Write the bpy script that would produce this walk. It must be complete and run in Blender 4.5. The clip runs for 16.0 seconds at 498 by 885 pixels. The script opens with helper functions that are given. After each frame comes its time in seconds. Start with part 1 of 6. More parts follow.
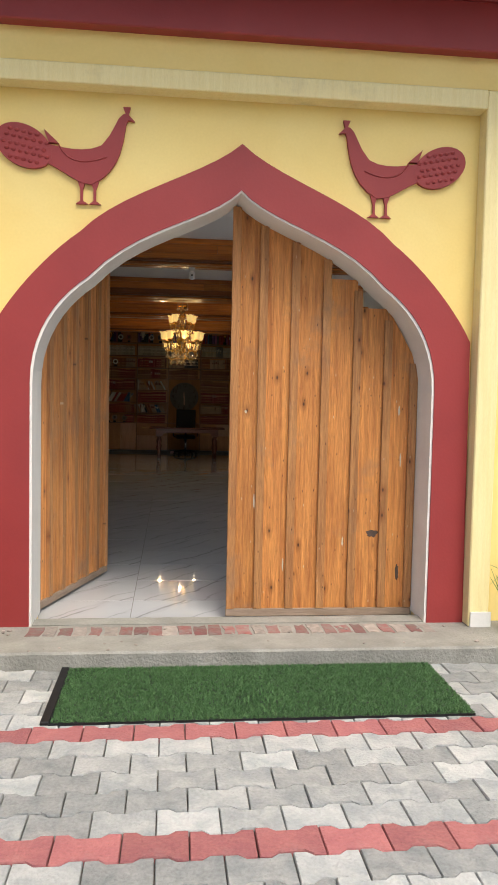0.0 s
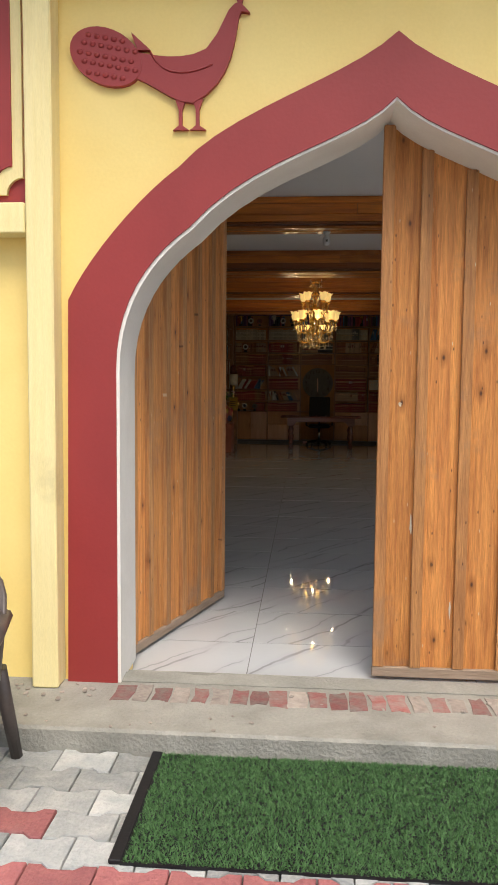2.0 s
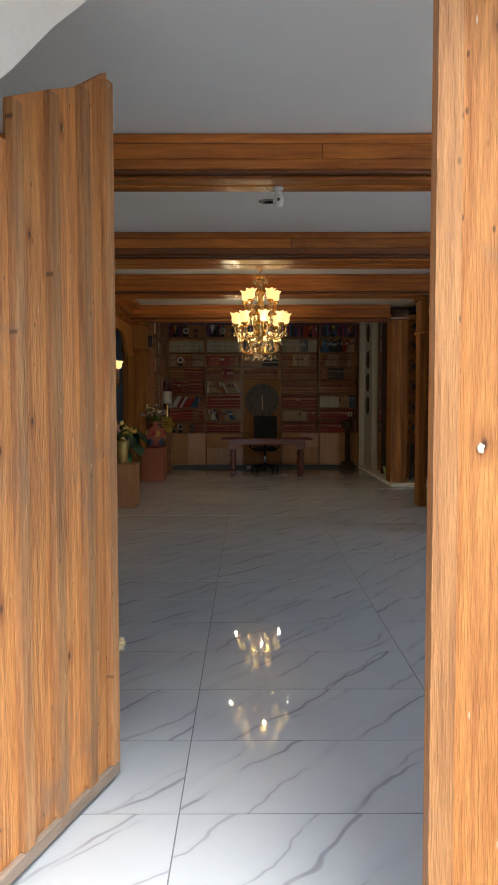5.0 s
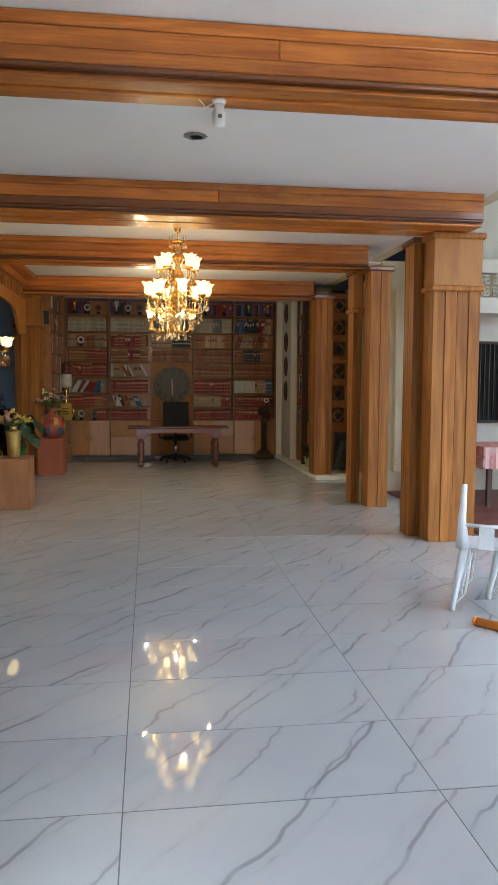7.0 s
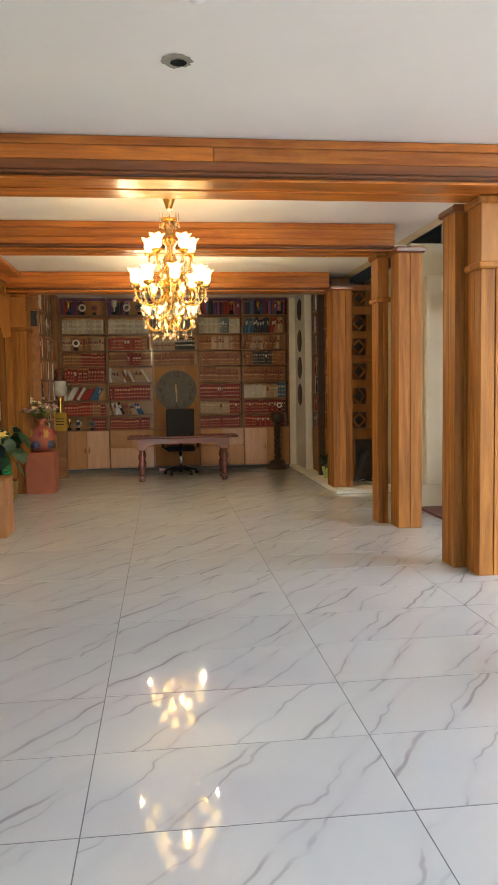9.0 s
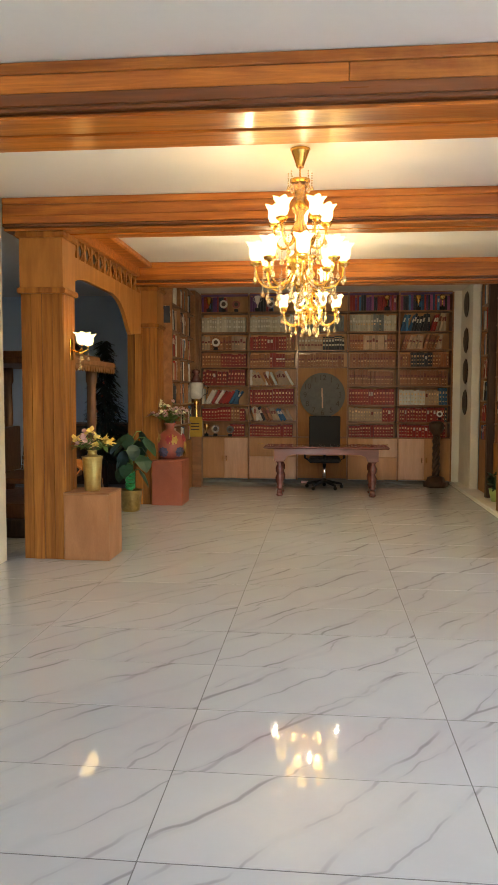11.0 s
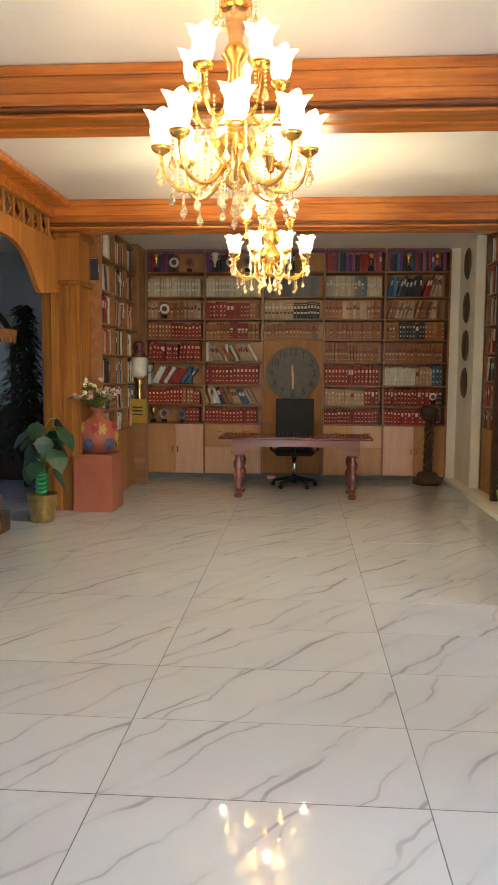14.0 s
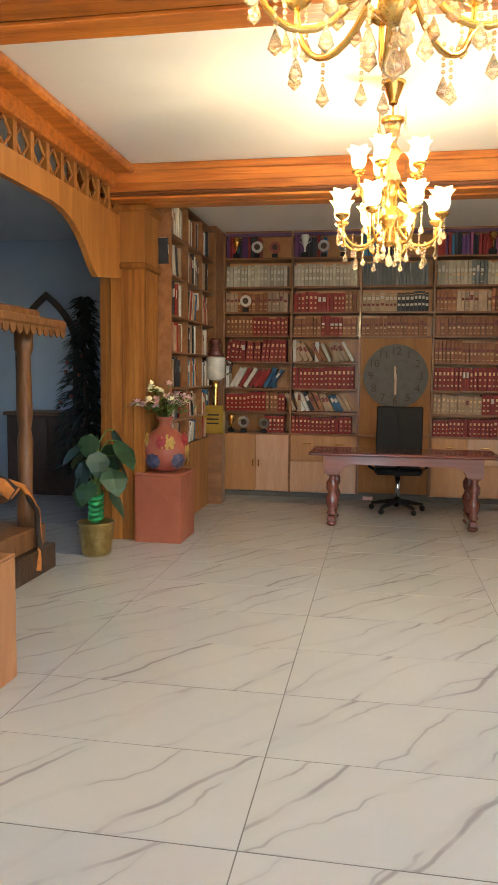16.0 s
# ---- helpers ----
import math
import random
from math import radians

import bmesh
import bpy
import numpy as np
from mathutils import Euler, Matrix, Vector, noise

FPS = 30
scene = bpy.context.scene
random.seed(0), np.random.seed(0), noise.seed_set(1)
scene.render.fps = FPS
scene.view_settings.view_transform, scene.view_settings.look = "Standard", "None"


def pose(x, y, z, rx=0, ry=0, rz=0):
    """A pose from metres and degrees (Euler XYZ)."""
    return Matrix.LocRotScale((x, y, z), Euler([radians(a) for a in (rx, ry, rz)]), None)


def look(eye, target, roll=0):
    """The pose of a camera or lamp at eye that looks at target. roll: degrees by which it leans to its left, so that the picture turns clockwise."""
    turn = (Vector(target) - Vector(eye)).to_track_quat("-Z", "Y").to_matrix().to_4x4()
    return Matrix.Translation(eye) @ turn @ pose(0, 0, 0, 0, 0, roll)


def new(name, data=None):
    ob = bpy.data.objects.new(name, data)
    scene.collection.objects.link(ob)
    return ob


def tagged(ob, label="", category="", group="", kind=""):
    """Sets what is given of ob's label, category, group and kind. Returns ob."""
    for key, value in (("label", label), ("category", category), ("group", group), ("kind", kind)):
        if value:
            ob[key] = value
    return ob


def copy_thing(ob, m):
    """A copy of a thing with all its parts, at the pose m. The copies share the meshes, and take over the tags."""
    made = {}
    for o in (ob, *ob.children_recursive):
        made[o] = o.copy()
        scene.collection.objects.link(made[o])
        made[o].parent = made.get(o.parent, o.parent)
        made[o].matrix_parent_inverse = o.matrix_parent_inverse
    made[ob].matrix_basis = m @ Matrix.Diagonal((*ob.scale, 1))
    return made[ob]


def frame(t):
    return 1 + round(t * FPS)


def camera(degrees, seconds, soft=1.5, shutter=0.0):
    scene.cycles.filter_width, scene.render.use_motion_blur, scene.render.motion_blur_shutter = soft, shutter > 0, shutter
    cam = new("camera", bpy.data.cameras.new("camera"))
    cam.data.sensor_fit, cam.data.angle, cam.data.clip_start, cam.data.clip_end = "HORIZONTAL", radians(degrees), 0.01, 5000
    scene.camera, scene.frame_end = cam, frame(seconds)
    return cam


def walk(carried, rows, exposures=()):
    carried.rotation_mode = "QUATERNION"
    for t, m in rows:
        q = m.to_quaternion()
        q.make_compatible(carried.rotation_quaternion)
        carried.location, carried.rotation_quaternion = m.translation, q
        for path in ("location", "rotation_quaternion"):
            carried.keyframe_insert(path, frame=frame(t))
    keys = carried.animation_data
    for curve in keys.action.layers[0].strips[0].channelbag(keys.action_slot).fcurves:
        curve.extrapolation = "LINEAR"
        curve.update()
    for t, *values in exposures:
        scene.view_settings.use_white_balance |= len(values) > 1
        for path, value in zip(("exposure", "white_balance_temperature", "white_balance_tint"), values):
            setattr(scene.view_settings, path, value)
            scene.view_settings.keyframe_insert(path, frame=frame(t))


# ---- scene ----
cam = camera(37.0, 16.0)
PATH = [
    (0, (-0.035, -0.503, 1.533), (0.173, 1.482, 1.414), 1.2),
    (0.5, (-0.039, -0.219, 1.512), (-0.015, 1.775, 1.353), 2.4),
    (1, (-0.108, 0.104, 1.53), (-0.19, 2.094, 1.349), 3.0),
    (1.5, (-0.092, 0.388, 1.508), (-0.239, 2.374, 1.322), 2.0),
    (2, (-0.011, 0.74, 1.547), (-0.16, 2.728, 1.385), 0.5),
    (2.5, (-0.01, 1.101, 1.515), (-0.118, 3.094, 1.394), -0.6),
    (3, (-0.008, 1.49, 1.599), (-0.07, 3.485, 1.478), -1.3),
    (3.5, (0.09, 1.91, 1.572), (0.041, 3.907, 1.479), -1.1),
    (5.8, (-0.208, 3.478, 1.546), (-0.121, 5.472, 1.423), 1.0),
    (6, (-0.25, 3.612, 1.56), (-0.124, 5.604, 1.437), 1.0),
    (6.5, (-0.273, 3.841, 1.571), (-0.071, 5.826, 1.434), 0.6),
    (7, (-0.2, 4.228, 1.547), (0.068, 6.204, 1.392), 0.3),
    (7.5, (-0.156, 4.507, 1.624), (0.144, 6.478, 1.457), -0.1),
    (8, (-0.18, 4.844, 1.544), (0.144, 6.812, 1.398), -0.5),
    (8.5, (-0.079, 5.214, 1.524), (0.195, 7.19, 1.373), -0.8),
    (9, (0.019, 5.523, 1.543), (0.249, 7.505, 1.399), -0.9),
    (9.5, (0.027, 5.856, 1.546), (0.187, 7.845, 1.405), -0.7),
    (10, (0.076, 6.118, 1.57), (0.136, 8.111, 1.417), -0.3),
    (10.2, (0.152, 6.286, 1.547), (0.144, 8.281, 1.4), -0.1),
    (12.3, (0.344, 7.864, 1.534), (0.077, 9.843, 1.414), -0.2),
    (12.5, (0.338, 8.009, 1.524), (0.074, 9.987, 1.399), -0.2),
    (13, (0.347, 8.363, 1.544), (0.123, 10.345, 1.397), -0.0),
    (13.5, (0.427, 8.749, 1.539), (0.235, 10.733, 1.37), 0.1),
    (14, (0.426, 9.114, 1.528), (0.287, 11.101, 1.343), 0.4),
    (14.5, (0.341, 9.484, 1.549), (0.242, 11.473, 1.361), 0.7),
    (15, (0.326, 9.912, 1.526), (0.209, 11.9, 1.342), 0.8),
    (15.5, (0.208, 10.299, 1.511), (0.003, 12.281, 1.332), 0.7),
    (16, (0.113, 10.624, 1.521), (-0.229, 12.586, 1.342), 0.6),
]
EXPOSURES = [(0, 0.6, 6500, 9), (2.0, 0.6, 6500, 9), (3.5, 0.8, 6400, 9), (6.0, 2.1, 5500, 3), (7.5, 2.9, 5800, 3), (9.5, 3.3, 6400, 4), (13.0, 3.5, 6000, 3), (16.0, 3.85, 5600, 3)]
walk(cam, [(t, look(eye, target, roll)) for t, eye, target, roll in PATH], EXPOSURES)

# ---- light ----
world = bpy.data.worlds.new("sky")
scene.world = world
world.use_nodes = True
wn = world.node_tree.nodes
sky = wn.new("ShaderNodeTexSky")
sky.sky_type, sky.sun_disc = "NISHITA", False
sky.sun_elevation, sky.sun_rotation = radians(63), radians(158)
sky.air_density, sky.dust_density = 1.0, 5.0
world.node_tree.links.new(sky.outputs["Color"], wn["Background"].inputs["Color"])
wn["Background"].inputs["Strength"].default_value = 0.15
sun = new("sun", bpy.data.lights.new("sun", "SUN"))
sun.data.energy, sun.data.angle, sun.data.color = 1.5, radians(25), (1.0, 0.96, 0.9)
sun.matrix_world = look((5, -12, 24), (0, 2, 0))


# added daylight fill: entrance arch, side hall's unseen tall front opening and veranda side
for eye, goal, w, h, power in (((-0.28, 4.62, 1.25), (-0.28, 12.0, 1.25), 1.2, 2.3, 3.0), ((4.75, 4.40, 2.9), (4.75, 12.0, 2.4), 2.9, 4.6, 6.5), ((6.48, 7.7, 3.0), (0.0, 9.0, 2.0), 5.6, 5.2, 2.0)):
    daylight = new("window_daylight", bpy.data.lights.new("window_daylight", "AREA"))
    daylight.data.shape, daylight.data.size, daylight.data.size_y = "RECTANGLE", w, h
    daylight.data.energy, daylight.data.color = power, (0.86, 0.94, 1.0)
    daylight.matrix_world = look(eye, goal)


# three added point lamps floating round each chandelier, to boost its shades' light
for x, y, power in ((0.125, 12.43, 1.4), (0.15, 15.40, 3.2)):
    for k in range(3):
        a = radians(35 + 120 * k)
        fill_light = new("chandelier_bulb", bpy.data.lights.new("chandelier_bulb", "POINT"))
        fill_light.data.energy, fill_light.data.color, fill_light.data.shadow_soft_size = power, (1.0, 0.76, 0.44), 0.012
        fill_light.location = (x + 0.43 * math.cos(a), y + 0.43 * math.sin(a), 2.47)


# ---- materials ----
def mat(name, a, b=None, rough=0.6, scale=4.0, stretch=(1, 1, 1), bump=0.15, fine=60.0, metal=0.0, coat=0.0, vary=0.12, stain=0.0, stain_col=(0.05, 0.04, 0.03), spec=0.5, grain=0.3, island=False):
    """Two-tone surface with broad mottling, fine grain, relief and a shift from piece to piece."""
    m = bpy.data.materials.new(name)
    m.use_nodes = True
    nt = m.node_tree
    n, ln = nt.nodes, nt.links.new
    p = n["Principled BSDF"]
    b = b or tuple(c * 0.75 for c in a)
    tc = n.new("ShaderNodeTexCoord")
    oi = n.new("ShaderNodeObjectInfo")
    off = n.new("ShaderNodeVectorMath"); off.operation = "MULTIPLY_ADD"
    comb = n.new("ShaderNodeCombineXYZ")
    for i in range(3):
        ln(oi.outputs["Random"], comb.inputs[i])
    ln(comb.outputs[0], off.inputs[0]); off.inputs[1].default_value = (17, 31, 23)
    mp = n.new("ShaderNodeMapping"); mp.inputs["Scale"].default_value = stretch
    ln(tc.outputs["Object"], off.inputs[2]); ln(off.outputs[0], mp.inputs["Vector"])
    big = n.new("ShaderNodeTexNoise"); big.inputs["Scale"].default_value = scale; big.inputs["Detail"].default_value = 5; big.inputs["Distortion"].default_value = 0.6
    small = n.new("ShaderNodeTexNoise"); small.inputs["Scale"].default_value = fine; small.inputs["Detail"].default_value = 4
    ln(mp.outputs[0], big.inputs["Vector"]); ln(mp.outputs[0], small.inputs["Vector"])
    ramp = n.new("ShaderNodeMapRange"); ramp.inputs[1].default_value = 0.32; ramp.inputs[2].default_value = 0.68
    ln(big.outputs["Fac"], ramp.inputs[0])
    mix = n.new("ShaderNodeMix"); mix.data_type = "RGBA"
    mix.inputs["A"].default_value = (*a, 1); mix.inputs["B"].default_value = (*b, 1)
    ln(ramp.outputs[0], mix.inputs["Factor"])
    hsv = n.new("ShaderNodeHueSaturation")
    ln(mix.outputs["Result"], hsv.inputs["Color"])
    v1 = n.new("ShaderNodeMath"); v1.operation = "MULTIPLY_ADD"; v1.inputs[1].default_value = vary * 2; v1.inputs[2].default_value = 1 - vary
    ln(n.new("ShaderNodeNewGeometry").outputs["Random Per Island"] if island else oi.outputs["Random"], v1.inputs[0])
    v2 = n.new("ShaderNodeMath"); v2.operation = "MULTIPLY_ADD"; v2.inputs[1].default_value = grain; v2.inputs[2].default_value = -grain / 2
    ln(small.outputs["Fac"], v2.inputs[0])
    v3 = n.new("ShaderNodeMath"); v3.operation = "ADD"
    ln(v1.outputs[0], v3.inputs[0]); ln(v2.outputs[0], v3.inputs[1]); ln(v3.outputs[0], hsv.inputs["Value"])
    out = hsv.outputs["Color"]
    if stain:
        st = n.new("ShaderNodeTexNoise"); st.inputs["Scale"].default_value = scale * 0.6; st.inputs["Detail"].default_value = 8; st.inputs["Roughness"].default_value = 0.7
        ln(tc.outputs["Object"], st.inputs["Vector"])
        sr = n.new("ShaderNodeMapRange"); sr.inputs[1].default_value = 0.55; sr.inputs[2].default_value = 0.75; sr.inputs[4].default_value = stain
        ln(st.outputs["Fac"], sr.inputs[0])
        m2 = n.new("ShaderNodeMix"); m2.data_type = "RGBA"; m2.inputs["B"].default_value = (*stain_col, 1)
        ln(sr.outputs[0], m2.inputs["Factor"]); ln(out, m2.inputs["A"])
        out = m2.outputs["Result"]
    ln(out, p.inputs["Base Color"])
    p.inputs["Metallic"].default_value = metal
    p.inputs["Specular IOR Level"].default_value = spec
    rr = n.new("ShaderNodeMapRange"); rr.inputs[3].default_value = rough * 0.8; rr.inputs[4].default_value = min(1, rough * 1.2)
    ln(big.outputs["Fac"], rr.inputs[0]); ln(rr.outputs[0], p.inputs["Roughness"])
    p.inputs["Coat Weight"].default_value = coat; p.inputs["Coat Roughness"].default_value = 0.12
    if bump:
        bp = n.new("ShaderNodeBump"); bp.inputs["Strength"].default_value = bump; bp.inputs["Distance"].default_value = 0.01
        ln(small.outputs["Fac"], bp.inputs["Height"]); ln(bp.outputs[0], p.inputs["Normal"])
    return m


def pine(name, fresh, worn):
    """Weathered pine: grain along z, knots, and greyed patches."""
    m = mat(name, fresh, worn, 0.55, 3.4, (13, 13, 0.6), 0.9, 22.0, vary=0.14, stain=0.75, stain_col=(0.25, 0.165, 0.11), grain=0.9)
    nt = m.node_tree
    n, ln = nt.nodes, nt.links.new
    p = n["Principled BSDF"]
    src = p.inputs["Base Color"].links[0].from_socket
    tc = n.new("ShaderNodeTexCoord"); oi = n.new("ShaderNodeObjectInfo")
    add = n.new("ShaderNodeVectorMath"); add.operation = "MULTIPLY_ADD"; add.inputs[1].default_value = (0, 0, 9)
    cb = n.new("ShaderNodeCombineXYZ"); ln(oi.outputs["Random"], cb.inputs[2]); ln(cb.outputs[0], add.inputs[0]); ln(tc.outputs["Object"], add.inputs[2])
    sep = n.new("ShaderNodeSeparateXYZ"); ln(add.outputs[0], sep.inputs[0])
    flat = n.new("ShaderNodeCombineXYZ"); ln(sep.outputs["X"], flat.inputs["X"]); ln(sep.outputs["Z"], flat.inputs["Y"])

    def spots(scale, shift, low, high, most):
        mp = n.new("ShaderNodeMapping"); mp.inputs["Scale"].default_value = scale; mp.inputs["Location"].default_value = shift
        ln(flat.outputs[0], mp.inputs["Vector"])
        vo = n.new("ShaderNodeTexVoronoi"); vo.voronoi_dimensions = "2D"; vo.inputs["Scale"].default_value = 1.0
        ln(mp.outputs[0], vo.inputs["Vector"])
        mr = n.new("ShaderNodeMapRange"); mr.inputs[1].default_value = low; mr.inputs[2].default_value = high; mr.inputs[3].default_value = most; mr.inputs[4].default_value = 0.0
        ln(vo.outputs["Distance"], mr.inputs[0])
        some = n.new("ShaderNodeSeparateColor"); ln(vo.outputs["Color"], some.inputs[0])
        gate = n.new("ShaderNodeMapRange"); gate.inputs[1].default_value = 0.45; gate.inputs[2].default_value = 0.75; ln(some.outputs[0], gate.inputs[0])
        both = n.new("ShaderNodeMath"); both.operation = "MULTIPLY"; ln(mr.outputs[0], both.inputs[0]); ln(gate.outputs[0], both.inputs[1])
        return both.outputs[0]

    # knot halo, dark knot heart, nail holes
    for scale, shift, low, high, most, col in (((5.2, 2.6, 1), (0, 0, 0), 0.05, 0.17, 0.55, (0.24, 0.075, 0.018, 1)), ((5.2, 2.6, 1), (0, 0, 0), 0.015, 0.05, 0.95, (0.06, 0.018, 0.008, 1)), ((13, 5.5, 1), (4.1, 2.7, 0), 0.025, 0.06, 0.8, (0.07, 0.03, 0.015, 1))):
        kk = n.new("ShaderNodeMix"); kk.data_type = "RGBA"; kk.inputs["B"].default_value = col
        ln(spots(scale, shift, low, high, most), kk.inputs["Factor"]); ln(src, kk.inputs["A"])
        src = kk.outputs["Result"]
    flecks = spots((11, 2.4, 1), (3.3, 5.1, 0), 0.012, 0.03, 0.85)
    fk = n.new("ShaderNodeMix"); fk.data_type = "RGBA"; fk.inputs["B"].default_value = (0.7, 0.62, 0.45, 1)
    ln(flecks, fk.inputs["Factor"]); ln(src, fk.inputs["A"]); ln(fk.outputs["Result"], p.inputs["Base Color"])
    return m


def striped(name, a, b, scale):
    """Plush with dark wavy stripes."""
    m = mat(name, a, None, 0.95, 12, bump=0.6, fine=120)
    n, ln = m.node_tree.nodes, m.node_tree.links.new
    p = n["Principled BSDF"]
    src = p.inputs["Base Color"].links[0].from_socket
    tc = n.new("ShaderNodeTexCoord")
    wv = n.new("ShaderNodeTexWave"); wv.bands_direction = "Y"; wv.inputs["Scale"].default_value = scale; wv.inputs["Distortion"].default_value = 4.0
    ln(tc.outputs["Object"], wv.inputs["Vector"])
    mr = n.new("ShaderNodeMapRange"); mr.inputs[1].default_value = 0.72; mr.inputs[2].default_value = 0.8; ln(wv.outputs["Fac"], mr.inputs[0])
    k = n.new("ShaderNodeMix"); k.data_type = "RGBA"; k.inputs["B"].default_value = (*b, 1)
    ln(mr.outputs[0], k.inputs["Factor"]); ln(src, k.inputs["A"]); ln(k.outputs["Result"], p.inputs["Base Color"])
    return m


def marble(name):
    """Glossy pale tile with thin grey veins that run aslant."""
    m = mat(name, (0.47, 0.48, 0.475), (0.43, 0.44, 0.445), 0.03, 1.2, bump=0.0, vary=0.015, fine=30, grain=0.03)
    nt = m.node_tree
    n, ln = nt.nodes, nt.links.new
    p = n["Principled BSDF"]
    src = p.inputs["Base Color"].links[0].from_socket
    tc = n.new("ShaderNodeTexCoord"); oi = n.new("ShaderNodeObjectInfo")
    cb = n.new("ShaderNodeCombineXYZ")
    for i in range(3):
        ln(oi.outputs["Random"], cb.inputs[i])
    add = n.new("ShaderNodeVectorMath"); add.operation = "MULTIPLY_ADD"; add.inputs[1].default_value = (43, 71, 29)
    ln(cb.outputs[0], add.inputs[0]); ln(tc.outputs["Object"], add.inputs[2])
    rot = n.new("ShaderNodeMapping"); rot.inputs["Rotation"].default_value = (0, 0, radians(-52)); ln(add.outputs[0], rot.inputs["Vector"])
    for sc, dist, low, dark, size in ((0.62, 3.4, 0.993, 0.7, 1.8), (1.0, 4.8, 0.992, 0.5, 2.6)):
        wv = n.new("ShaderNodeTexWave"); wv.wave_type, wv.bands_direction, wv.wave_profile = "BANDS", "Y", "SIN"
        wv.inputs["Scale"].default_value = sc; wv.inputs["Distortion"].default_value = dist; wv.inputs["Detail"].default_value = 4.0
        wv.inputs["Detail Scale"].default_value = 1.1; wv.inputs["Detail Roughness"].default_value = 0.55
        ln(rot.outputs[0], wv.inputs["Vector"])
        patch = n.new("ShaderNodeTexNoise"); patch.inputs["Scale"].default_value = size; patch.inputs["Detail"].default_value = 3; ln(add.outputs[0], patch.inputs["Vector"])
        pm = n.new("ShaderNodeMapRange"); pm.inputs[1].default_value = 0.44; pm.inputs[2].default_value = 0.58; pm.inputs[3].default_value = 0.08; pm.inputs[4].default_value = dark; ln(patch.outputs["Fac"], pm.inputs[0])
        mr = n.new("ShaderNodeMapRange"); mr.inputs[1].default_value = low; mr.inputs[2].default_value = 1.0; mr.inputs[3].default_value = 0.0
        ln(wv.outputs["Fac"], mr.inputs[0]); ln(pm.outputs[0], mr.inputs[4])
        halo = n.new("ShaderNodeMapRange"); halo.inputs[1].default_value = 0.9; halo.inputs[2].default_value = 1.0; halo.inputs[3].default_value = 0.0; halo.inputs[4].default_value = 0.07
        ln(wv.outputs["Fac"], halo.inputs[0])
        top = n.new("ShaderNodeMath"); top.operation = "MAXIMUM"; ln(mr.outputs[0], top.inputs[0]); ln(halo.outputs[0], top.inputs[1])
        k = n.new("ShaderNodeMix"); k.data_type = "RGBA"; k.inputs["B"].default_value = (0.20, 0.195, 0.20, 1)
        ln(top.outputs[0], k.inputs["Factor"]); ln(src, k.inputs["A"])
        src = k.outputs["Result"]
    ln(src, p.inputs["Base Color"])
    return m


def glow(name, col, strength):
    m = bpy.data.materials.new(name)
    m.use_nodes = True
    p = m.node_tree.nodes["Principled BSDF"]
    p.inputs["Base Color"].default_value = (*col, 1)
    p.inputs["Emission Color"].default_value = (*col, 1)
    p.inputs["Emission Strength"].default_value = strength
    return m


YELLOW = mat("yellow_paint", (0.84, 0.66, 0.24), (0.81, 0.61, 0.20), 0.6, 1.5, bump=0.08, vary=0.0, stain=0.12, stain_col=(0.5, 0.36, 0.12), grain=0.08)
CREAM = mat("cream_paint", (0.82, 0.71, 0.36), (0.78, 0.66, 0.31), 0.65, 3, (12, 12, 0.7), bump=0.2, vary=0.0, stain=0.45, stain_col=(0.34, 0.28, 0.14))
MAROON = mat("maroon_paint", (0.30, 0.033, 0.03), (0.26, 0.027, 0.025), 0.5, 1.6, bump=0.08, vary=0.02, stain=0.12, stain_col=(0.36, 0.09, 0.08), grain=0.08)
WHITE = mat("white_plaster", (0.78, 0.76, 0.70), (0.70, 0.68, 0.62), 0.7, 3, bump=0.15, vary=0.0, stain=0.2, stain_col=(0.5, 0.47, 0.4), grain=0.08)
CEIL = mat("ceiling_paint", (0.80, 0.79, 0.78), (0.77, 0.76, 0.75), 0.8, 0.8, bump=0.06, vary=0.0, fine=20, grain=0.03)
BLUEWALL = mat("pale_blue_paint", (0.55, 0.62, 0.70), (0.48, 0.56, 0.65), 0.75, 1.0, bump=0.08, vary=0.0, grain=0.08)
BEIGE = mat("beige_paint", (0.70, 0.62, 0.45), (0.63, 0.54, 0.37), 0.75, 1.5, bump=0.1, vary=0.0, stain=0.3, stain_col=(0.4, 0.3, 0.18), grain=0.08)
CONCRETE = mat("concrete", (0.30, 0.29, 0.25), (0.21, 0.205, 0.175), 0.85, 3.5, bump=0.8, vary=0.05, stain=0.5, stain_col=(0.40, 0.37, 0.32))
PAVE = mat("grey_paver", (0.38, 0.38, 0.355), (0.26, 0.275, 0.265), 0.85, 9, bump=0.8, fine=70, vary=0.32, stain=0.4, stain_col=(0.46, 0.44, 0.39), grain=0.45)
PAVERED = mat("red_paver", (0.36, 0.13, 0.12), (0.29, 0.10, 0.10), 0.85, 7, bump=0.8, fine=70, vary=0.18, stain=0.4, stain_col=(0.36, 0.25, 0.22), grain=0.45)
JOINT = mat("sandy_soil", (0.15, 0.13, 0.11), (0.09, 0.08, 0.07), 0.95, 5, bump=0.6)
PINE = pine("weathered_pine", (0.70, 0.31, 0.085), (0.45, 0.165, 0.045))
PINEDARK = pine("old_pine_strip", (0.54, 0.26, 0.09), (0.34, 0.145, 0.05))
PINEGREY = mat("grey_pine_rail", (0.33, 0.24, 0.17), (0.24, 0.17, 0.11), 0.75, 4, (1, 6, 6), 0.4, 20)
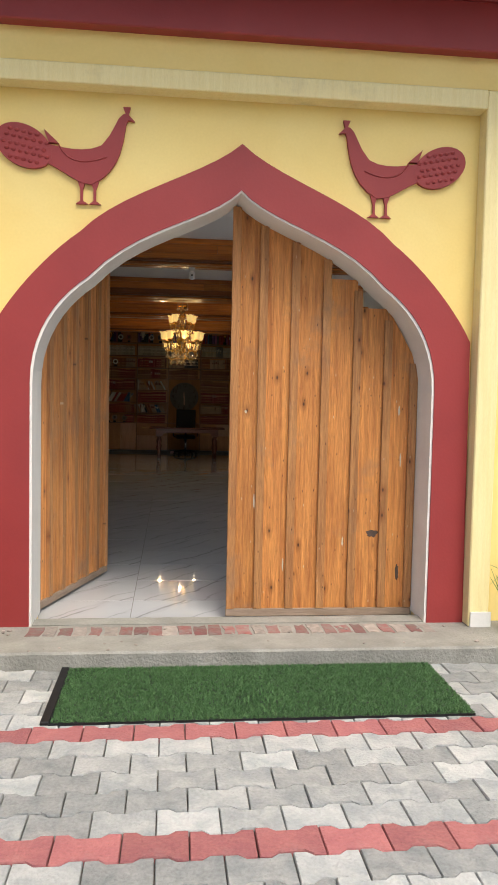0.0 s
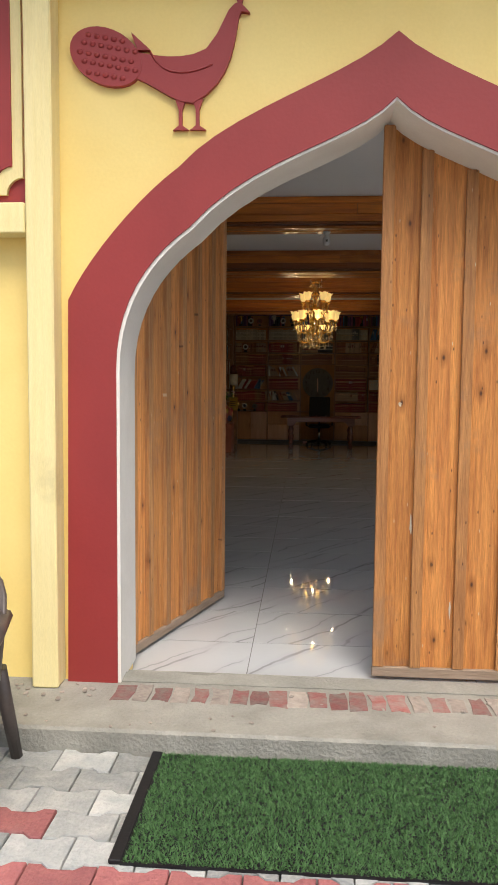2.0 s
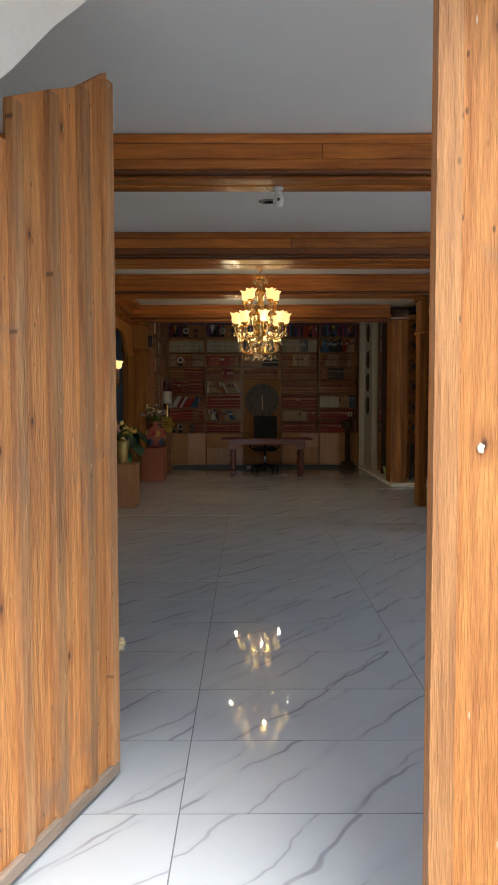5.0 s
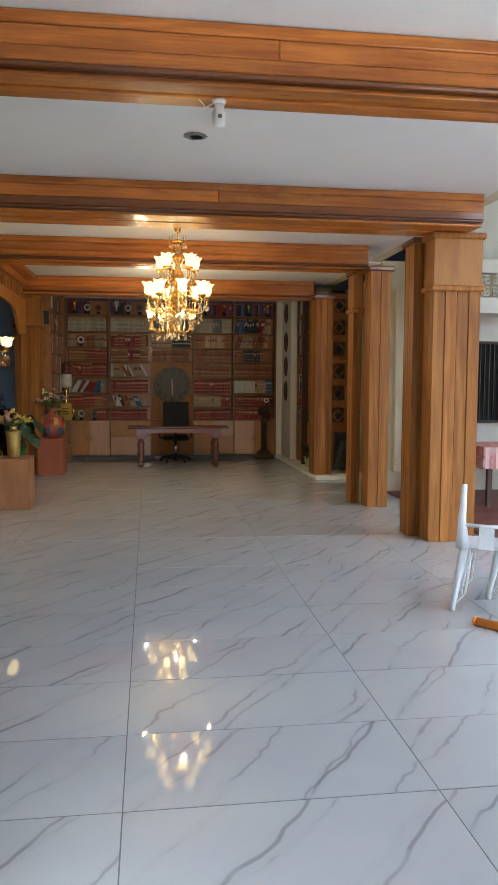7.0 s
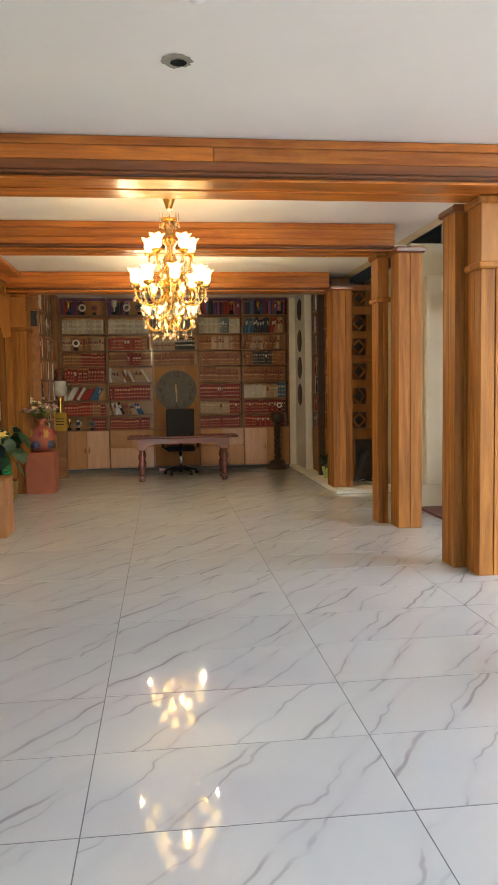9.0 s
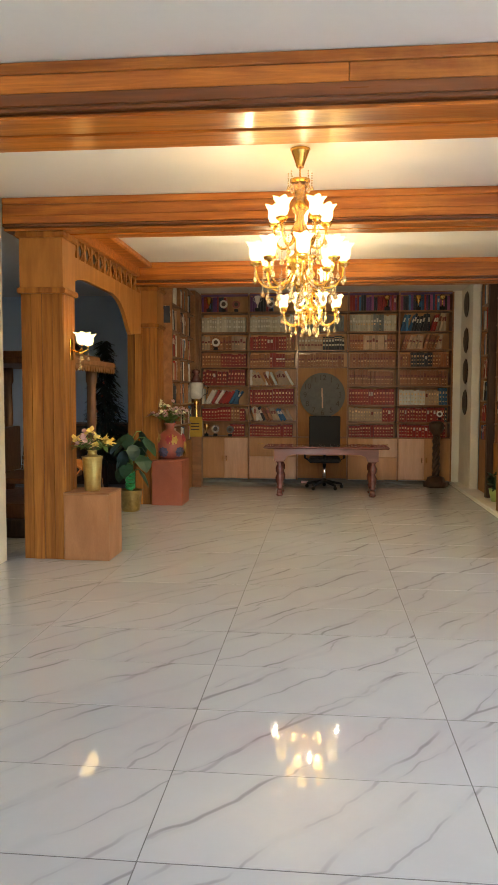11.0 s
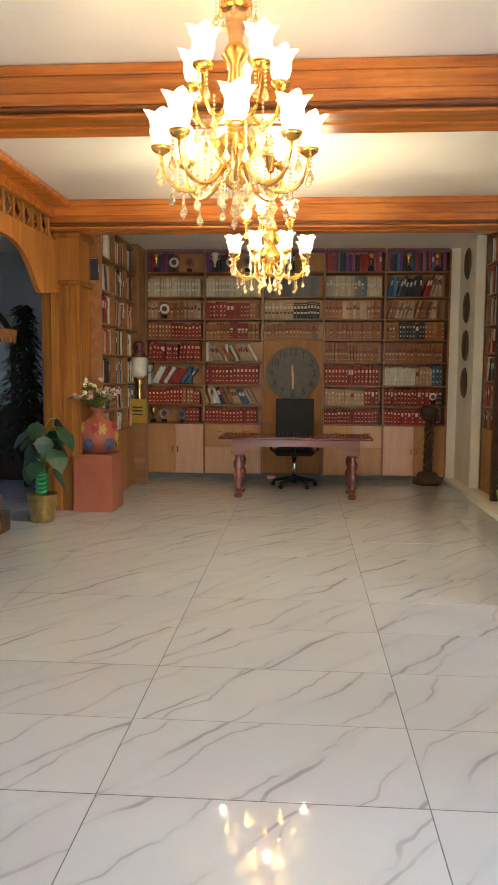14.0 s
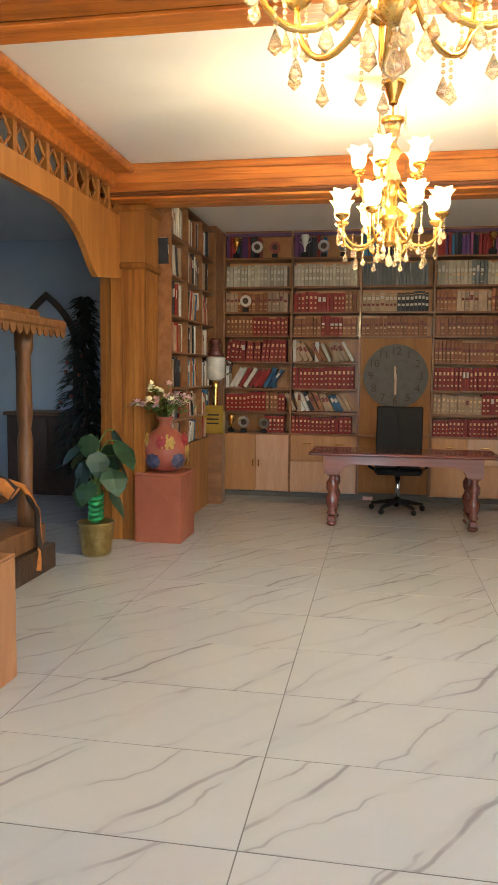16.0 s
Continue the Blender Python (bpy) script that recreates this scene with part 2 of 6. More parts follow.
BEAM = mat("varnished_beam", (0.58, 0.20, 0.03), (0.30, 0.082, 0.012), 0.3, 2.2, (0.6, 7, 9), 0.2, 14, coat=0.2, vary=0.22, stain=0.35, stain_col=(0.66, 0.29, 0.06), grain=0.5)
BEAMDARK = mat("dark_varnished_moulding", (0.22, 0.068, 0.014), (0.12, 0.036, 0.009), 0.3, 2.2, (0.5, 7, 9), 0.12, 10, coat=0.5, vary=0.15)
POST = mat("varnished_post", (0.38, 0.155, 0.03), (0.21, 0.075, 0.015), 0.5, 2.2, (8, 8, 0.5), 0.2, 14, coat=0.0, spec=0.25, vary=0.28, stain=0.3, stain_col=(0.16, 0.06, 0.02), grain=0.5)
PANEL = mat("plywood_panel", (0.40, 0.175, 0.04), (0.29, 0.115, 0.026), 0.45, 2, (4, 4, 0.6), 0.1, 12, coat=0.0, spec=0.3, vary=0.1)
CASE = mat("bookcase_wood", (0.30, 0.135, 0.05), (0.20, 0.085, 0.03), 0.4, 2, (1, 6, 6), 0.1, 12, coat=0.2, vary=0.12)
CABDOOR = mat("cabinet_plywood", (0.50, 0.25, 0.09), (0.42, 0.195, 0.065), 0.4, 2, (5, 5, 0.6), 0.08, 12, coat=0.3, vary=0.14)
CABPALE = mat("pale_cabinet_door", (0.62, 0.38, 0.24), (0.54, 0.31, 0.18), 0.4, 2, (5, 5, 0.6), 0.08, 12, coat=0.3, vary=0.08)
DESKWOOD = mat("mahogany", (0.19, 0.06, 0.045), (0.12, 0.035, 0.026), 0.2, 3, (0.6, 6, 6), 0.06, 10, coat=0.8, vary=0.1)
MARBLE = marble("marble_tile")
GROUT = mat("grout", (0.15, 0.145, 0.14), None, 0.9)
GOLD = mat("brass", (0.86, 0.55, 0.16), (0.72, 0.42, 0.10), 0.22, 8, bump=0.05, metal=1.0, vary=0.06)
BRASSPOT = mat("hammered_brass", (0.52, 0.38, 0.13), (0.36, 0.25, 0.09), 0.35, 14, bump=0.5, metal=0.9, fine=40)
CRYSTAL = mat("amber_crystal", (0.95, 0.70, 0.38), (0.98, 0.86, 0.66), 0.06, 6, bump=0.0, vary=0.2, spec=1.0)
CRYSTAL.node_tree.nodes["Principled BSDF"].inputs["Transmission Weight"].default_value = 0.75
SHADE = glow("lit_glass_shade", (1.0, 0.68, 0.24), 0.42)
BULB = mat("white_bulb", (0.85, 0.85, 0.85), None, 0.3, 6, bump=0.0, grain=0.02)
HOLE_SHADE = mat("dark_hollow", (0.03, 0.03, 0.03), None, 1.0, 20, spec=0.0)
BLACK = mat("black_plastic", (0.012, 0.012, 0.013), (0.015, 0.015, 0.015), 0.6, 8, bump=0.1, spec=0.2)
STEEL = mat("chrome", (0.7, 0.7, 0.7), None, 0.2, 8, bump=0.0, metal=1.0)
WHITEMETAL = mat("white_enamel", (0.78, 0.80, 0.82), (0.7, 0.73, 0.76), 0.35, 5, bump=0.05)
BROWNPLASTIC = mat("brown_plastic", (0.10, 0.08, 0.07), (0.075, 0.06, 0.052), 0.4, 6, bump=0.08)
GRASS = mat("artificial_turf", (0.10, 0.225, 0.07), (0.065, 0.16, 0.045), 0.7, 25, bump=0.6, fine=180, vary=0.25)
LEAF = mat("leaf_green", (0.025, 0.07, 0.03), (0.015, 0.045, 0.02), 0.5, 9, bump=0.1, vary=0.25)
LEAFYELLOW = mat("light_leaf", (0.16, 0.25, 0.05), (0.09, 0.17, 0.03), 0.5, 9, bump=0.1, vary=0.25)
DARKTREE = mat("dark_tinsel", (0.012, 0.022, 0.016), (0.02, 0.03, 0.02), 0.7, 20, bump=0.3)
PETALY = mat("yellow_petal", (0.85, 0.62, 0.10), (0.9, 0.75, 0.3), 0.6, 20, bump=0.1, vary=0.1)
PETALP = mat("pink_petal", (0.70, 0.42, 0.42), (0.78, 0.58, 0.55), 0.6, 20, bump=0.1, vary=0.15)
PETALW = mat("cream_petal", (0.8, 0.76, 0.5), (0.85, 0.82, 0.6), 0.6, 20, bump=0.1)
REDBOX = mat("red_brown_laminate", (0.34, 0.10, 0.05), (0.27, 0.075, 0.035), 0.45, 3, bump=0.06)
TANBOX = mat("tan_laminate", (0.38, 0.18, 0.075), (0.29, 0.125, 0.05), 0.45, 3, (3, 3, 0.7), bump=0.06)
CLAYRED = mat("painted_clay", (0.36, 0.08, 0.06), (0.28, 0.09, 0.05), 0.35, 8, bump=0.1)
PAINTS = [mat("ochre_flower", (0.5, 0.32, 0.07), None, 0.4, 30, bump=0.3), mat("navy_flower", (0.07, 0.08, 0.16), None, 0.4, 30, bump=0.3), mat("crimson_flower", (0.40, 0.05, 0.06), None, 0.4, 30, bump=0.3)]
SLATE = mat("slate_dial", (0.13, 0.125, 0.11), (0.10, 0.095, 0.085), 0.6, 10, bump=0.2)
CERAMIC = mat("glazed_white", (0.72, 0.68, 0.6), None, 0.25, 6, bump=0.03)
DARKWOOD = mat("carved_dark_wood", (0.065, 0.032, 0.016), (0.035, 0.018, 0.01), 0.5, 6, (6, 6, 1), 0.3, 20)
TEAK = mat("swing_teak", (0.20, 0.09, 0.03), (0.13, 0.055, 0.02), 0.5, 4, (5, 5, 1), 0.2, 18)
PLUSHO = striped("striped_plush", (0.62, 0.22, 0.04), (0.03, 0.02, 0.015), 3.2)
PLUSHW = mat("white_plush", (0.75, 0.68, 0.58), None, 0.95, 12, bump=0.6, fine=120)
CHECK = mat("red_check_cloth", (0.45, 0.10, 0.10), (0.6, 0.42, 0.38), 0.85, 8, bump=0.2)
ORANGE = mat("orange_plastic", (0.85, 0.26, 0.02), None, 0.4, 6, bump=0.02)
VEIL = mat("purple_film", (0.10, 0.05, 0.13), (0.16, 0.10, 0.2), 0.2, 5, bump=0.2)
PAPER = mat("paper_label", (0.66, 0.62, 0.52), None, 0.7, 30, bump=0.0)
MAROONFLOOR = mat("red_oxide_floor", (0.16, 0.045, 0.035), (0.11, 0.03, 0.025), 0.5, 3, bump=0.1)


# ---- building helpers ----
def box(bm, x0, x1, y0, y1, z0, z1, bevel=0.0):
    vs = [bm.verts.new((x, y, z)) for z in (z0, z1) for y in (y0, y1) for x in (x0, x1)]
    fs = [bm.faces.new([vs[i] for i in q]) for q in ((0, 2, 3, 1), (4, 5, 7, 6), (0, 1, 5, 4), (2, 6, 7, 3), (0, 4, 6, 2), (1, 3, 7, 5))]
    if bevel:
        bmesh.ops.bevel(bm, geom=list({e for f in fs for e in f.edges}), offset=bevel, segments=1, affect="EDGES")
    return bm


def boxes(*rows, bevel=0.0):
    bm = bmesh.new()
    for r in rows:
        box(bm, *r, bevel=bevel)
    return bm


def lathe(bm, prof, n=16, at=(0, 0, 0), star=0.0, petals=0):
    """Turn a profile of (radius, height) round z; star ripples the rim in that many petals."""
    rings = []
    top = len(prof) - 1
    for k, (r, z) in enumerate(prof):
        w = star * (k / top) ** 2 if top else 0
        rings.append([bm.verts.new((at[0] + r * (1 + w * math.cos(petals * a)) * math.cos(a), at[1] + r * (1 + w * math.cos(petals * a)) * math.sin(a), at[2] + z + w * 0.35 * r * math.cos(petals * a))) for a in (2 * math.pi * i / n for i in range(n))])
    for p, q in zip(rings, rings[1:]):
        for i in range(n):
            f = bm.faces.new((p[i], p[(i + 1) % n], q[(i + 1) % n], q[i]))
            f.smooth = True
    for ring, flip in ((rings[0], True), (rings[-1], False)):
        if (ring[0].co - Vector((at[0], at[1], ring[0].co.z))).length > 1e-4 and not (star and not flip):
            bm.faces.new(ring[::-1] if flip else ring)
    return bm


def tube(bm, pts, r, n=8):
    """A round bar along points; r may be a list."""
    rings = []
    pts = [Vector(p) for p in pts]
    for i, p in enumerate(pts):
        d = (pts[min(i + 1, len(pts) - 1)] - pts[max(i - 1, 0)]).normalized()
        u = d.cross(Vector((0, 0, 1)) if abs(d.z) < 0.9 else Vector((1, 0, 0))).normalized()
        v = d.cross(u)
        rr = r[i] if isinstance(r, (list, tuple)) else r
        rings.append([bm.verts.new(p + rr * (math.cos(a) * u + math.sin(a) * v)) for a in (2 * math.pi * k / n for k in range(n))])
    for a, b in zip(rings, rings[1:]):
        for k in range(n):
            f = bm.faces.new((a[k], b[k], b[(k + 1) % n], a[(k + 1) % n]))
            f.smooth = True
    bm.faces.new(rings[0]); bm.faces.new(rings[-1][::-1])
    return bm


def ball(bm, at, r, sx=1, sy=1, sz=1, n=10):
    g = bmesh.ops.create_uvsphere(bm, u_segments=n, v_segments=max(5, n // 2 + 1), radius=r)
    for v in g["verts"]:
        v.co = Vector((v.co.x * sx + at[0], v.co.y * sy + at[1], v.co.z * sz + at[2]))
        for f in v.link_faces:
            f.smooth = True
    return bm


def slab(bm, outline, y0, y1):
    """Extrude an outline of (x, z) from y0 to y1."""
    a = [bm.verts.new((x, y0, z)) for x, z in outline]
    b = [bm.verts.new((x, y1, z)) for x, z in outline]
    k = len(a)
    bm.faces.new(a); bm.faces.new(b[::-1])
    for i in range(k):
        bm.faces.new((a[i], b[i], b[(i + 1) % k], a[(i + 1) % k]))
    bmesh.ops.recalc_face_normals(bm, faces=bm.faces[:])
    return bm


def finish(bm, name, *mats):
    me = bpy.data.meshes.new(name)
    bmesh.ops.recalc_face_normals(bm, faces=bm.faces[:])
    bm.to_mesh(me)
    bm.free()
    for m in mats:
        me.materials.append(m)
    return me


def part(name, bm, material, parent, label=""):
    ob = new(name, finish(bm, name, material) if isinstance(bm, bmesh.types.BMesh) else bm)
    ob.parent = parent
    if label:
        ob["label"] = label
    return ob


def thing(name, at, label, category, group="", turn=0.0):
    ob = new(name)
    ob.empty_display_size = 0.1
    ob.matrix_world = pose(*at, 0, 0, turn)
    return tagged(ob, label, category, group)


def single(name, bm, material, at, label, category, group="", turn=0.0):
    ob = new(name, finish(bm, name, material))
    ob.matrix_world = pose(*at, 0, 0, turn)
    return tagged(ob, label, category, group)


def setting(name, bm, material, label="", category=""):
    return tagged(new(name, finish(bm, name, material)), label, category, kind="structure")


def bez(p0, p1, p2, p3, n):
    return [tuple((1 - t) ** 3 * a + 3 * (1 - t) ** 2 * t * b + 3 * (1 - t) * t * t * c + t ** 3 * d for a, b, c, d in zip(p0, p1, p2, p3)) for t in (i / n for i in range(n + 1))]


def ogee(half, spring, sx, sz, apex, n=10, tight=0.0):
    """Right half of a keel arch, from the apex down to the spring line, as (x, z)."""
    up = bez((0, apex), (0.14 * half, apex - 0.20), (0.50 * half, sz + 1.1 * (sx - 0.50 * half)), (sx, sz), n)
    low = bez((sx, sz), (sx + 0.20, sz - 0.14), (half - 0.09 * tight, spring + 0.32 - 0.13 * tight), (half, spring), n)
    return up + low[1:]


# ---- plan ----
CX, YF, GROUND, LANDING, CEILING = 0.385, 4.30, -0.05, 0.05, 3.31
INNER = ogee(1.305, 1.60, 0.95, 2.27, 2.845)
OUTER = ogee(1.535, 1.93, 1.0, 2.545, 3.131, tight=1.0)


def arch_z(dx, curve=INNER):
    """Height of an arch at a distance from its middle."""
    dx = abs(dx)
    for (xa, za), (xb, zb) in zip(curve, curve[1:]):
        if xa <= dx <= xb:
            return za + (zb - za) * (dx - xa) / max(1e-6, xb - xa)
    return curve[-1][1]


# ---- outdoors: ground, facade ----
setting("ground", boxes((-150, 150, -150, YF - 0.4, GROUND - 0.4, GROUND - 0.03)), JOINT, "sandy soil bed under the paving", "ground")
setting("landing", boxes((-8, 8, 3.78, 4.46, GROUND - 0.2, LANDING), bevel=0.012), CONCRETE, "worn concrete landing step before the doorway", "step")
rnd = random.Random(3)
sill = bmesh.new()
edge = [(-0.915 + 0.0725 * i, 4.40 + rnd.uniform(-0.022, 0.022)) for i in range(37)]
for (xa, ya), (xb, yb) in zip(edge, edge[1:]):
    vs_ = [sill.verts.new(c) for c in ((xa, 4.30, LANDING - 0.05), (xb, 4.30, LANDING - 0.05), (xb, 4.29 + rnd.uniform(-0.004, 0.004), LANDING + 0.006), (xa, 4.29, LANDING + 0.006), (xb, yb, LANDING + 0.012), (xa, ya, LANDING + 0.012), (xb, yb + 0.01, -0.02), (xa, ya + 0.01, -0.02))]
    for q in ((0, 1, 2, 3), (3, 2, 4, 5), (5, 4, 6, 7)):
        sill.faces.new([vs_[i] for i in q])
bmesh.ops.remove_doubles(sill, verts=sill.verts[:], dist=0.006)
setting("threshold", sill, CONCRETE, "rough mortar lip between landing and marble floor", "threshold")
threshold_tiles = new("threshold_tiles")
tagged(threshold_tiles, "row of broken red tiles set in mortar along the threshold", "threshold", kind="structure")
LIPTILE = mat("worn_red_tile", (0.25, 0.085, 0.075), (0.24, 0.18, 0.155), 0.85, 16, bump=0.6, grain=0.5, vary=0.3)
LIPPALE = mat("worn_mortar_patch", (0.36, 0.31, 0.26), (0.26, 0.22, 0.19), 0.9, 16, bump=0.6, grain=0.4, vary=0.2)
for i in range(28):
    x = -0.86 + i * 0.093
    w, dd = rnd.uniform(0.07, 0.092), rnd.uniform(0.075, 0.10)
    o = [(u * w + rnd.uniform(-0.009, 0.009), v * dd + rnd.uniform(-0.014, 0.014)) for u, v in ((-0.5, -1), (0, -0.92), (0.5, -1), (0.53, 0.1), (0.46, 1), (-0.1, 0.9), (-0.5, 1), (-0.48, 0))]
    b = bmesh.new()
    lo, hi = [[b.verts.new((x + px_ * k_, 4.16 + py_ * k_, z_)) for px_, py_ in o] for z_, k_ in ((LANDING - 0.01, 1.0), (LANDING + rnd.uniform(0.002, 0.007), 0.95))]
    b.faces.new(hi)
    for q in range(8):
        b.faces.new((lo[q], lo[(q + 1) % 8], hi[(q + 1) % 8], hi[q]))
    part("tile_piece", b, LIPTILE if i % 2 == 0 or rnd.random() < 0.2 else LIPPALE, threshold_tiles)
for i in range(60):
    x, y = rnd.uniform(-1.9, 2.2), 3.80 + 0.45 * rnd.random() ** 1.5
    if i % 3 == 0:
        x, y = rnd.uniform(-1.5, -0.93), rnd.uniform(4.05, 4.25)
    rr_ = rnd.uniform(0.006, 0.016)
    single("mortar_crumb", boxes((-rr_, rr_, -rr_ * 0.7, rr_ * 0.7, 0, rr_ * 0.7), bevel=rr_ * 0.25), LIPPALE, (x, y, LANDING), "pale crumb of mortar on the concrete landing", "debris", "mortar crumbs", rnd.uniform(0, 180))

wall = bmesh.new()
WX0, WX1, WTOP, WD = -8.0, 8.0, 4.2, 0.30
box(wall, WX0, CX - 1.305, YF, YF + WD, GROUND - 0.3, WTOP)
box(wall, CX + 1.305, 3.2, YF, YF + WD, GROUND - 0.3, WTOP)
box(wall, 6.3, WX1, YF, YF + WD, GROUND - 0.3, WTOP)
box(wall, 3.2, 6.3, YF, YF + WD, GROUND - 0.3, 0.4)
half = INNER[::-1]
curve = [(CX - x, z) for x, z in half] + [(CX + x, z) for x, z in INNER[1:]]
for (xa, za), (xb, zb) in zip(curve, curve[1:]):
    vs = [wall.verts.new(c) for c in ((xa, YF, za), (xb, YF, zb), (xb, YF, WTOP), (xa, YF, WTOP), (xa, YF + WD, za), (xb, YF + WD, zb), (xb, YF + WD, WTOP), (xa, YF + WD, WTOP))]
    for q in ((0, 1, 2, 3), (5, 4, 7, 6), (0, 4, 5, 1), (3, 2, 6, 7)):
        wall.faces.new([vs[i] for i in q])
wall_south = setting("wall_south", wall, YELLOW, "yellow painted masonry facade with a keel arch", "wall")

full = [(CX - 1.305, LANDING)] + curve + [(CX + 1.305, LANDING)]
rev = bmesh.new()
for (xa, za), (xb, zb) in zip(full, full[1:]):
    ia, ib = [(CX + (x - CX) * 0.988, z - (0.012 if z > 0.2 else 0)) for x, z in ((xa, za), (xb, zb))]
    vs = [rev.verts.new(c) for c in ((xa, YF - 0.02, za), (xb, YF - 0.02, zb), (ib[0], YF - 0.02, ib[1]), (ia[0], YF - 0.02, ia[1]), (xa, YF + WD, za), (xb, YF + WD, zb), (ib[0], YF + WD, ib[1]), (ia[0], YF + WD, ia[1]))]
    for q in ((0, 1, 2, 3), (5, 4, 7, 6), (3, 2, 6, 7)):
        rev.faces.new([vs[i] for i in q])
bmesh.ops.remove_doubles(rev, verts=rev.verts[:], dist=1e-4)
setting("arch_reveal", rev, WHITE, "white plastered reveal of the keel arch", "trim")

band = bmesh.new()
inn = [(x, z) for x, z in INNER] + [(1.305, LANDING)]
outn = [(x, z) for x, z in OUTER] + [(1.555, LANDING)]
for s in (-1, 1):
    for (a, b), (c, d) in zip(zip(inn, inn[1:]), zip(outn, outn[1:])):
        vs = [band.verts.new((CX + s * x, y, z)) for y in (YF - 0.03, YF) for x, z in (a, b, d, c)]
        for q in ((0, 1, 2, 3), (3, 2, 6, 7), (0, 4, 5, 1)):
            band.faces.new([vs[i] for i in q])
bmesh.ops.remove_doubles(band, verts=band.verts[:], dist=1e-4)
setting("arch_band", band, MAROON, "broad maroon painted band round the arch", "trim")

setting("facade_ledge", boxes((-1.19, 1.94, YF - 0.13, YF, 3.40, 3.52), bevel=0.006), CREAM, "pale yellow plaster ledge with cracks", "trim")
setting("facade_fascia", boxes((WX0, 3.2, YF - 0.11, YF, 3.524, 3.72)), YELLOW, "yellow fascia above the ledge", "trim")
setting("roof_band", boxes((WX0, 3.2, YF - 0.2, YF - 0.002, 3.72, 4.02), (WX0, 3.2, YF - 0.22, YF - 0.002, 4.02, 4.06), bevel=0.008), MAROON, "maroon painted parapet band", "trim")
setting("eave", boxes((WX0, 3.2, YF - 0.75, YF + 0.019, 4.2, 4.26), (WX0, 3.2, YF - 0.75, YF - 0.7, 4.1, 4.2)), DARKWOOD, "dark timber eave of the roof", "roof")
for name, x0, x1 in (("pilaster_left", -1.32, -1.19), ("pilaster_right", 1.94, 2.08)):
    setting(name, boxes((x0, x1, YF - 0.125, YF, LANDING, 3.518), bevel=0.008), CREAM, "cream painted pilaster with drip stains and cracks", "pilaster")
setting("pilaster_foot", boxes((1.95, 2.09, YF - 0.14, YF - 0.127, LANDING, 0.15)), WHITE, "white tile at the foot of the pilaster", "trim")
setting("side_ledge", boxes((WX0, -1.325, YF - 0.12, YF, 2.23, 2.37), (2.085, 3.2, YF - 0.12, YF, 2.23, 2.37), bevel=0.006), CREAM, "pale yellow plaster ledge under the panels", "trim")


def notched(x0, x1, z0, z1, k):
    o = []
    for cx, cz, a0 in ((x0, z0, 90), (x1, z0, 180), (x1, z1, 270), (x0, z1, 0)):
        o += [(cx + k * math.cos(radians(a0 - 18 * i)), cz + k * math.sin(radians(a0 - 18 * i))) for i in range(6)]
    return o


for x0, x1 in ((-1.71, -1.325), (2.085, 2.47)):
    panel = thing("wall_panel", ((x0 + x1) / 2, YF, 2.37), "maroon relief panel with a notched cream frame on the facade", "wall panel", "facade panels")
    hw = (x1 - x0) / 2
    part("backing", boxes((-hw, hw, -0.03, 0, 0.005, 1.15)), MAROON, panel)
    part("frame", slab(bmesh.new(), notched(-hw + 0.03, hw - 0.03, 0.05, 1.06, 0.08), -0.05, -0.03), CREAM, panel, "cream notched frame")
    part("inner_panel", slab(bmesh.new(), notched(-hw + 0.08, hw - 0.08, 0.1, 1.01, 0.08), -0.06, -0.05), MAROON, panel)


def peacock(at, s):
    """Relief of a standing bird; s mirrors it."""
    bm = bmesh.new()
    body = bez((-0.30, 0.36), (-0.2, 0.34), (-0.05, 0.30), (0.06, 0.36), 6)[:-1] + bez((0.06, 0.36), (0.14, 0.44), (0.15, 0.54), (0.19, 0.555), 4) + [(0.205, 0.56), (0.19, 0.60), (0.235, 0.60), (0.222, 0.555), (0.262, 0.515), (0.222, 0.522)] + bez((0.21, 0.50), (0.19, 0.36), (0.17, 0.20), (0.0, 0.12), 7) + bez((0.0, 0.12), (-0.1, 0.12), (-0.16, 0.20), (-0.30, 0.25), 5)[1:]
    slab(bm, [(s * x, z) for x, z in body], -0.025, 0)
    tail = [(s * (-0.41 + 0.17 * math.cos(a)), 0.335 + 0.13 * math.sin(a) - 0.04 * math.cos(a)) for a in (2 * math.pi * i / 28 for i in range(28))]
    slab(bm, tail, -0.028, 0)
    slab(bm, [(s * x, z) for x, z in ((-0.26, 0.36), (-0.29, 0.44), (-0.2, 0.36))], -0.03, 0)
    for x in (-0.06, 0.02):
        slab(bm, [(s * a, z) for a, z in ((x - 0.025, 0.14), (x + 0.025, 0.14), (x + 0.008, 0.09), (x + 0.008, 0.02), (x + 0.04, 0.0), (x - 0.035, 0.0), (x - 0.008, 0.02), (x - 0.008, 0.09))], -0.02, 0)
    for i in range(5):
        for j in range(7):
            x, z = -0.53 + j * 0.04 + (i % 2) * 0.02, 0.25 + i * 0.042 - (j - 3) * 0.008
            if ((x + 0.41) / 0.155) ** 2 + ((z - 0.335 + 0.2 * (x + 0.41)) / 0.115) ** 2 < 1:
                ball(bm, (s * x, -0.028, z), 0.015, 1.1, 0.5, 0.8, 6)
    arc = bez((-0.2, 0.35), (-0.14, 0.22), (0.0, 0.25), (0.09, 0.29), 8)
    tube(bm, [(s * x, -0.026, z) for x, z in arc], 0.005, 4)
    single("bird_relief", bm, MAROON, at, "maroon plaster relief of a long-necked bird on the yellow wall", "wall relief", "bird reliefs")


peacock((-0.55, YF, 2.715), 1)
peacock((1.265, YF, 2.715), -1)


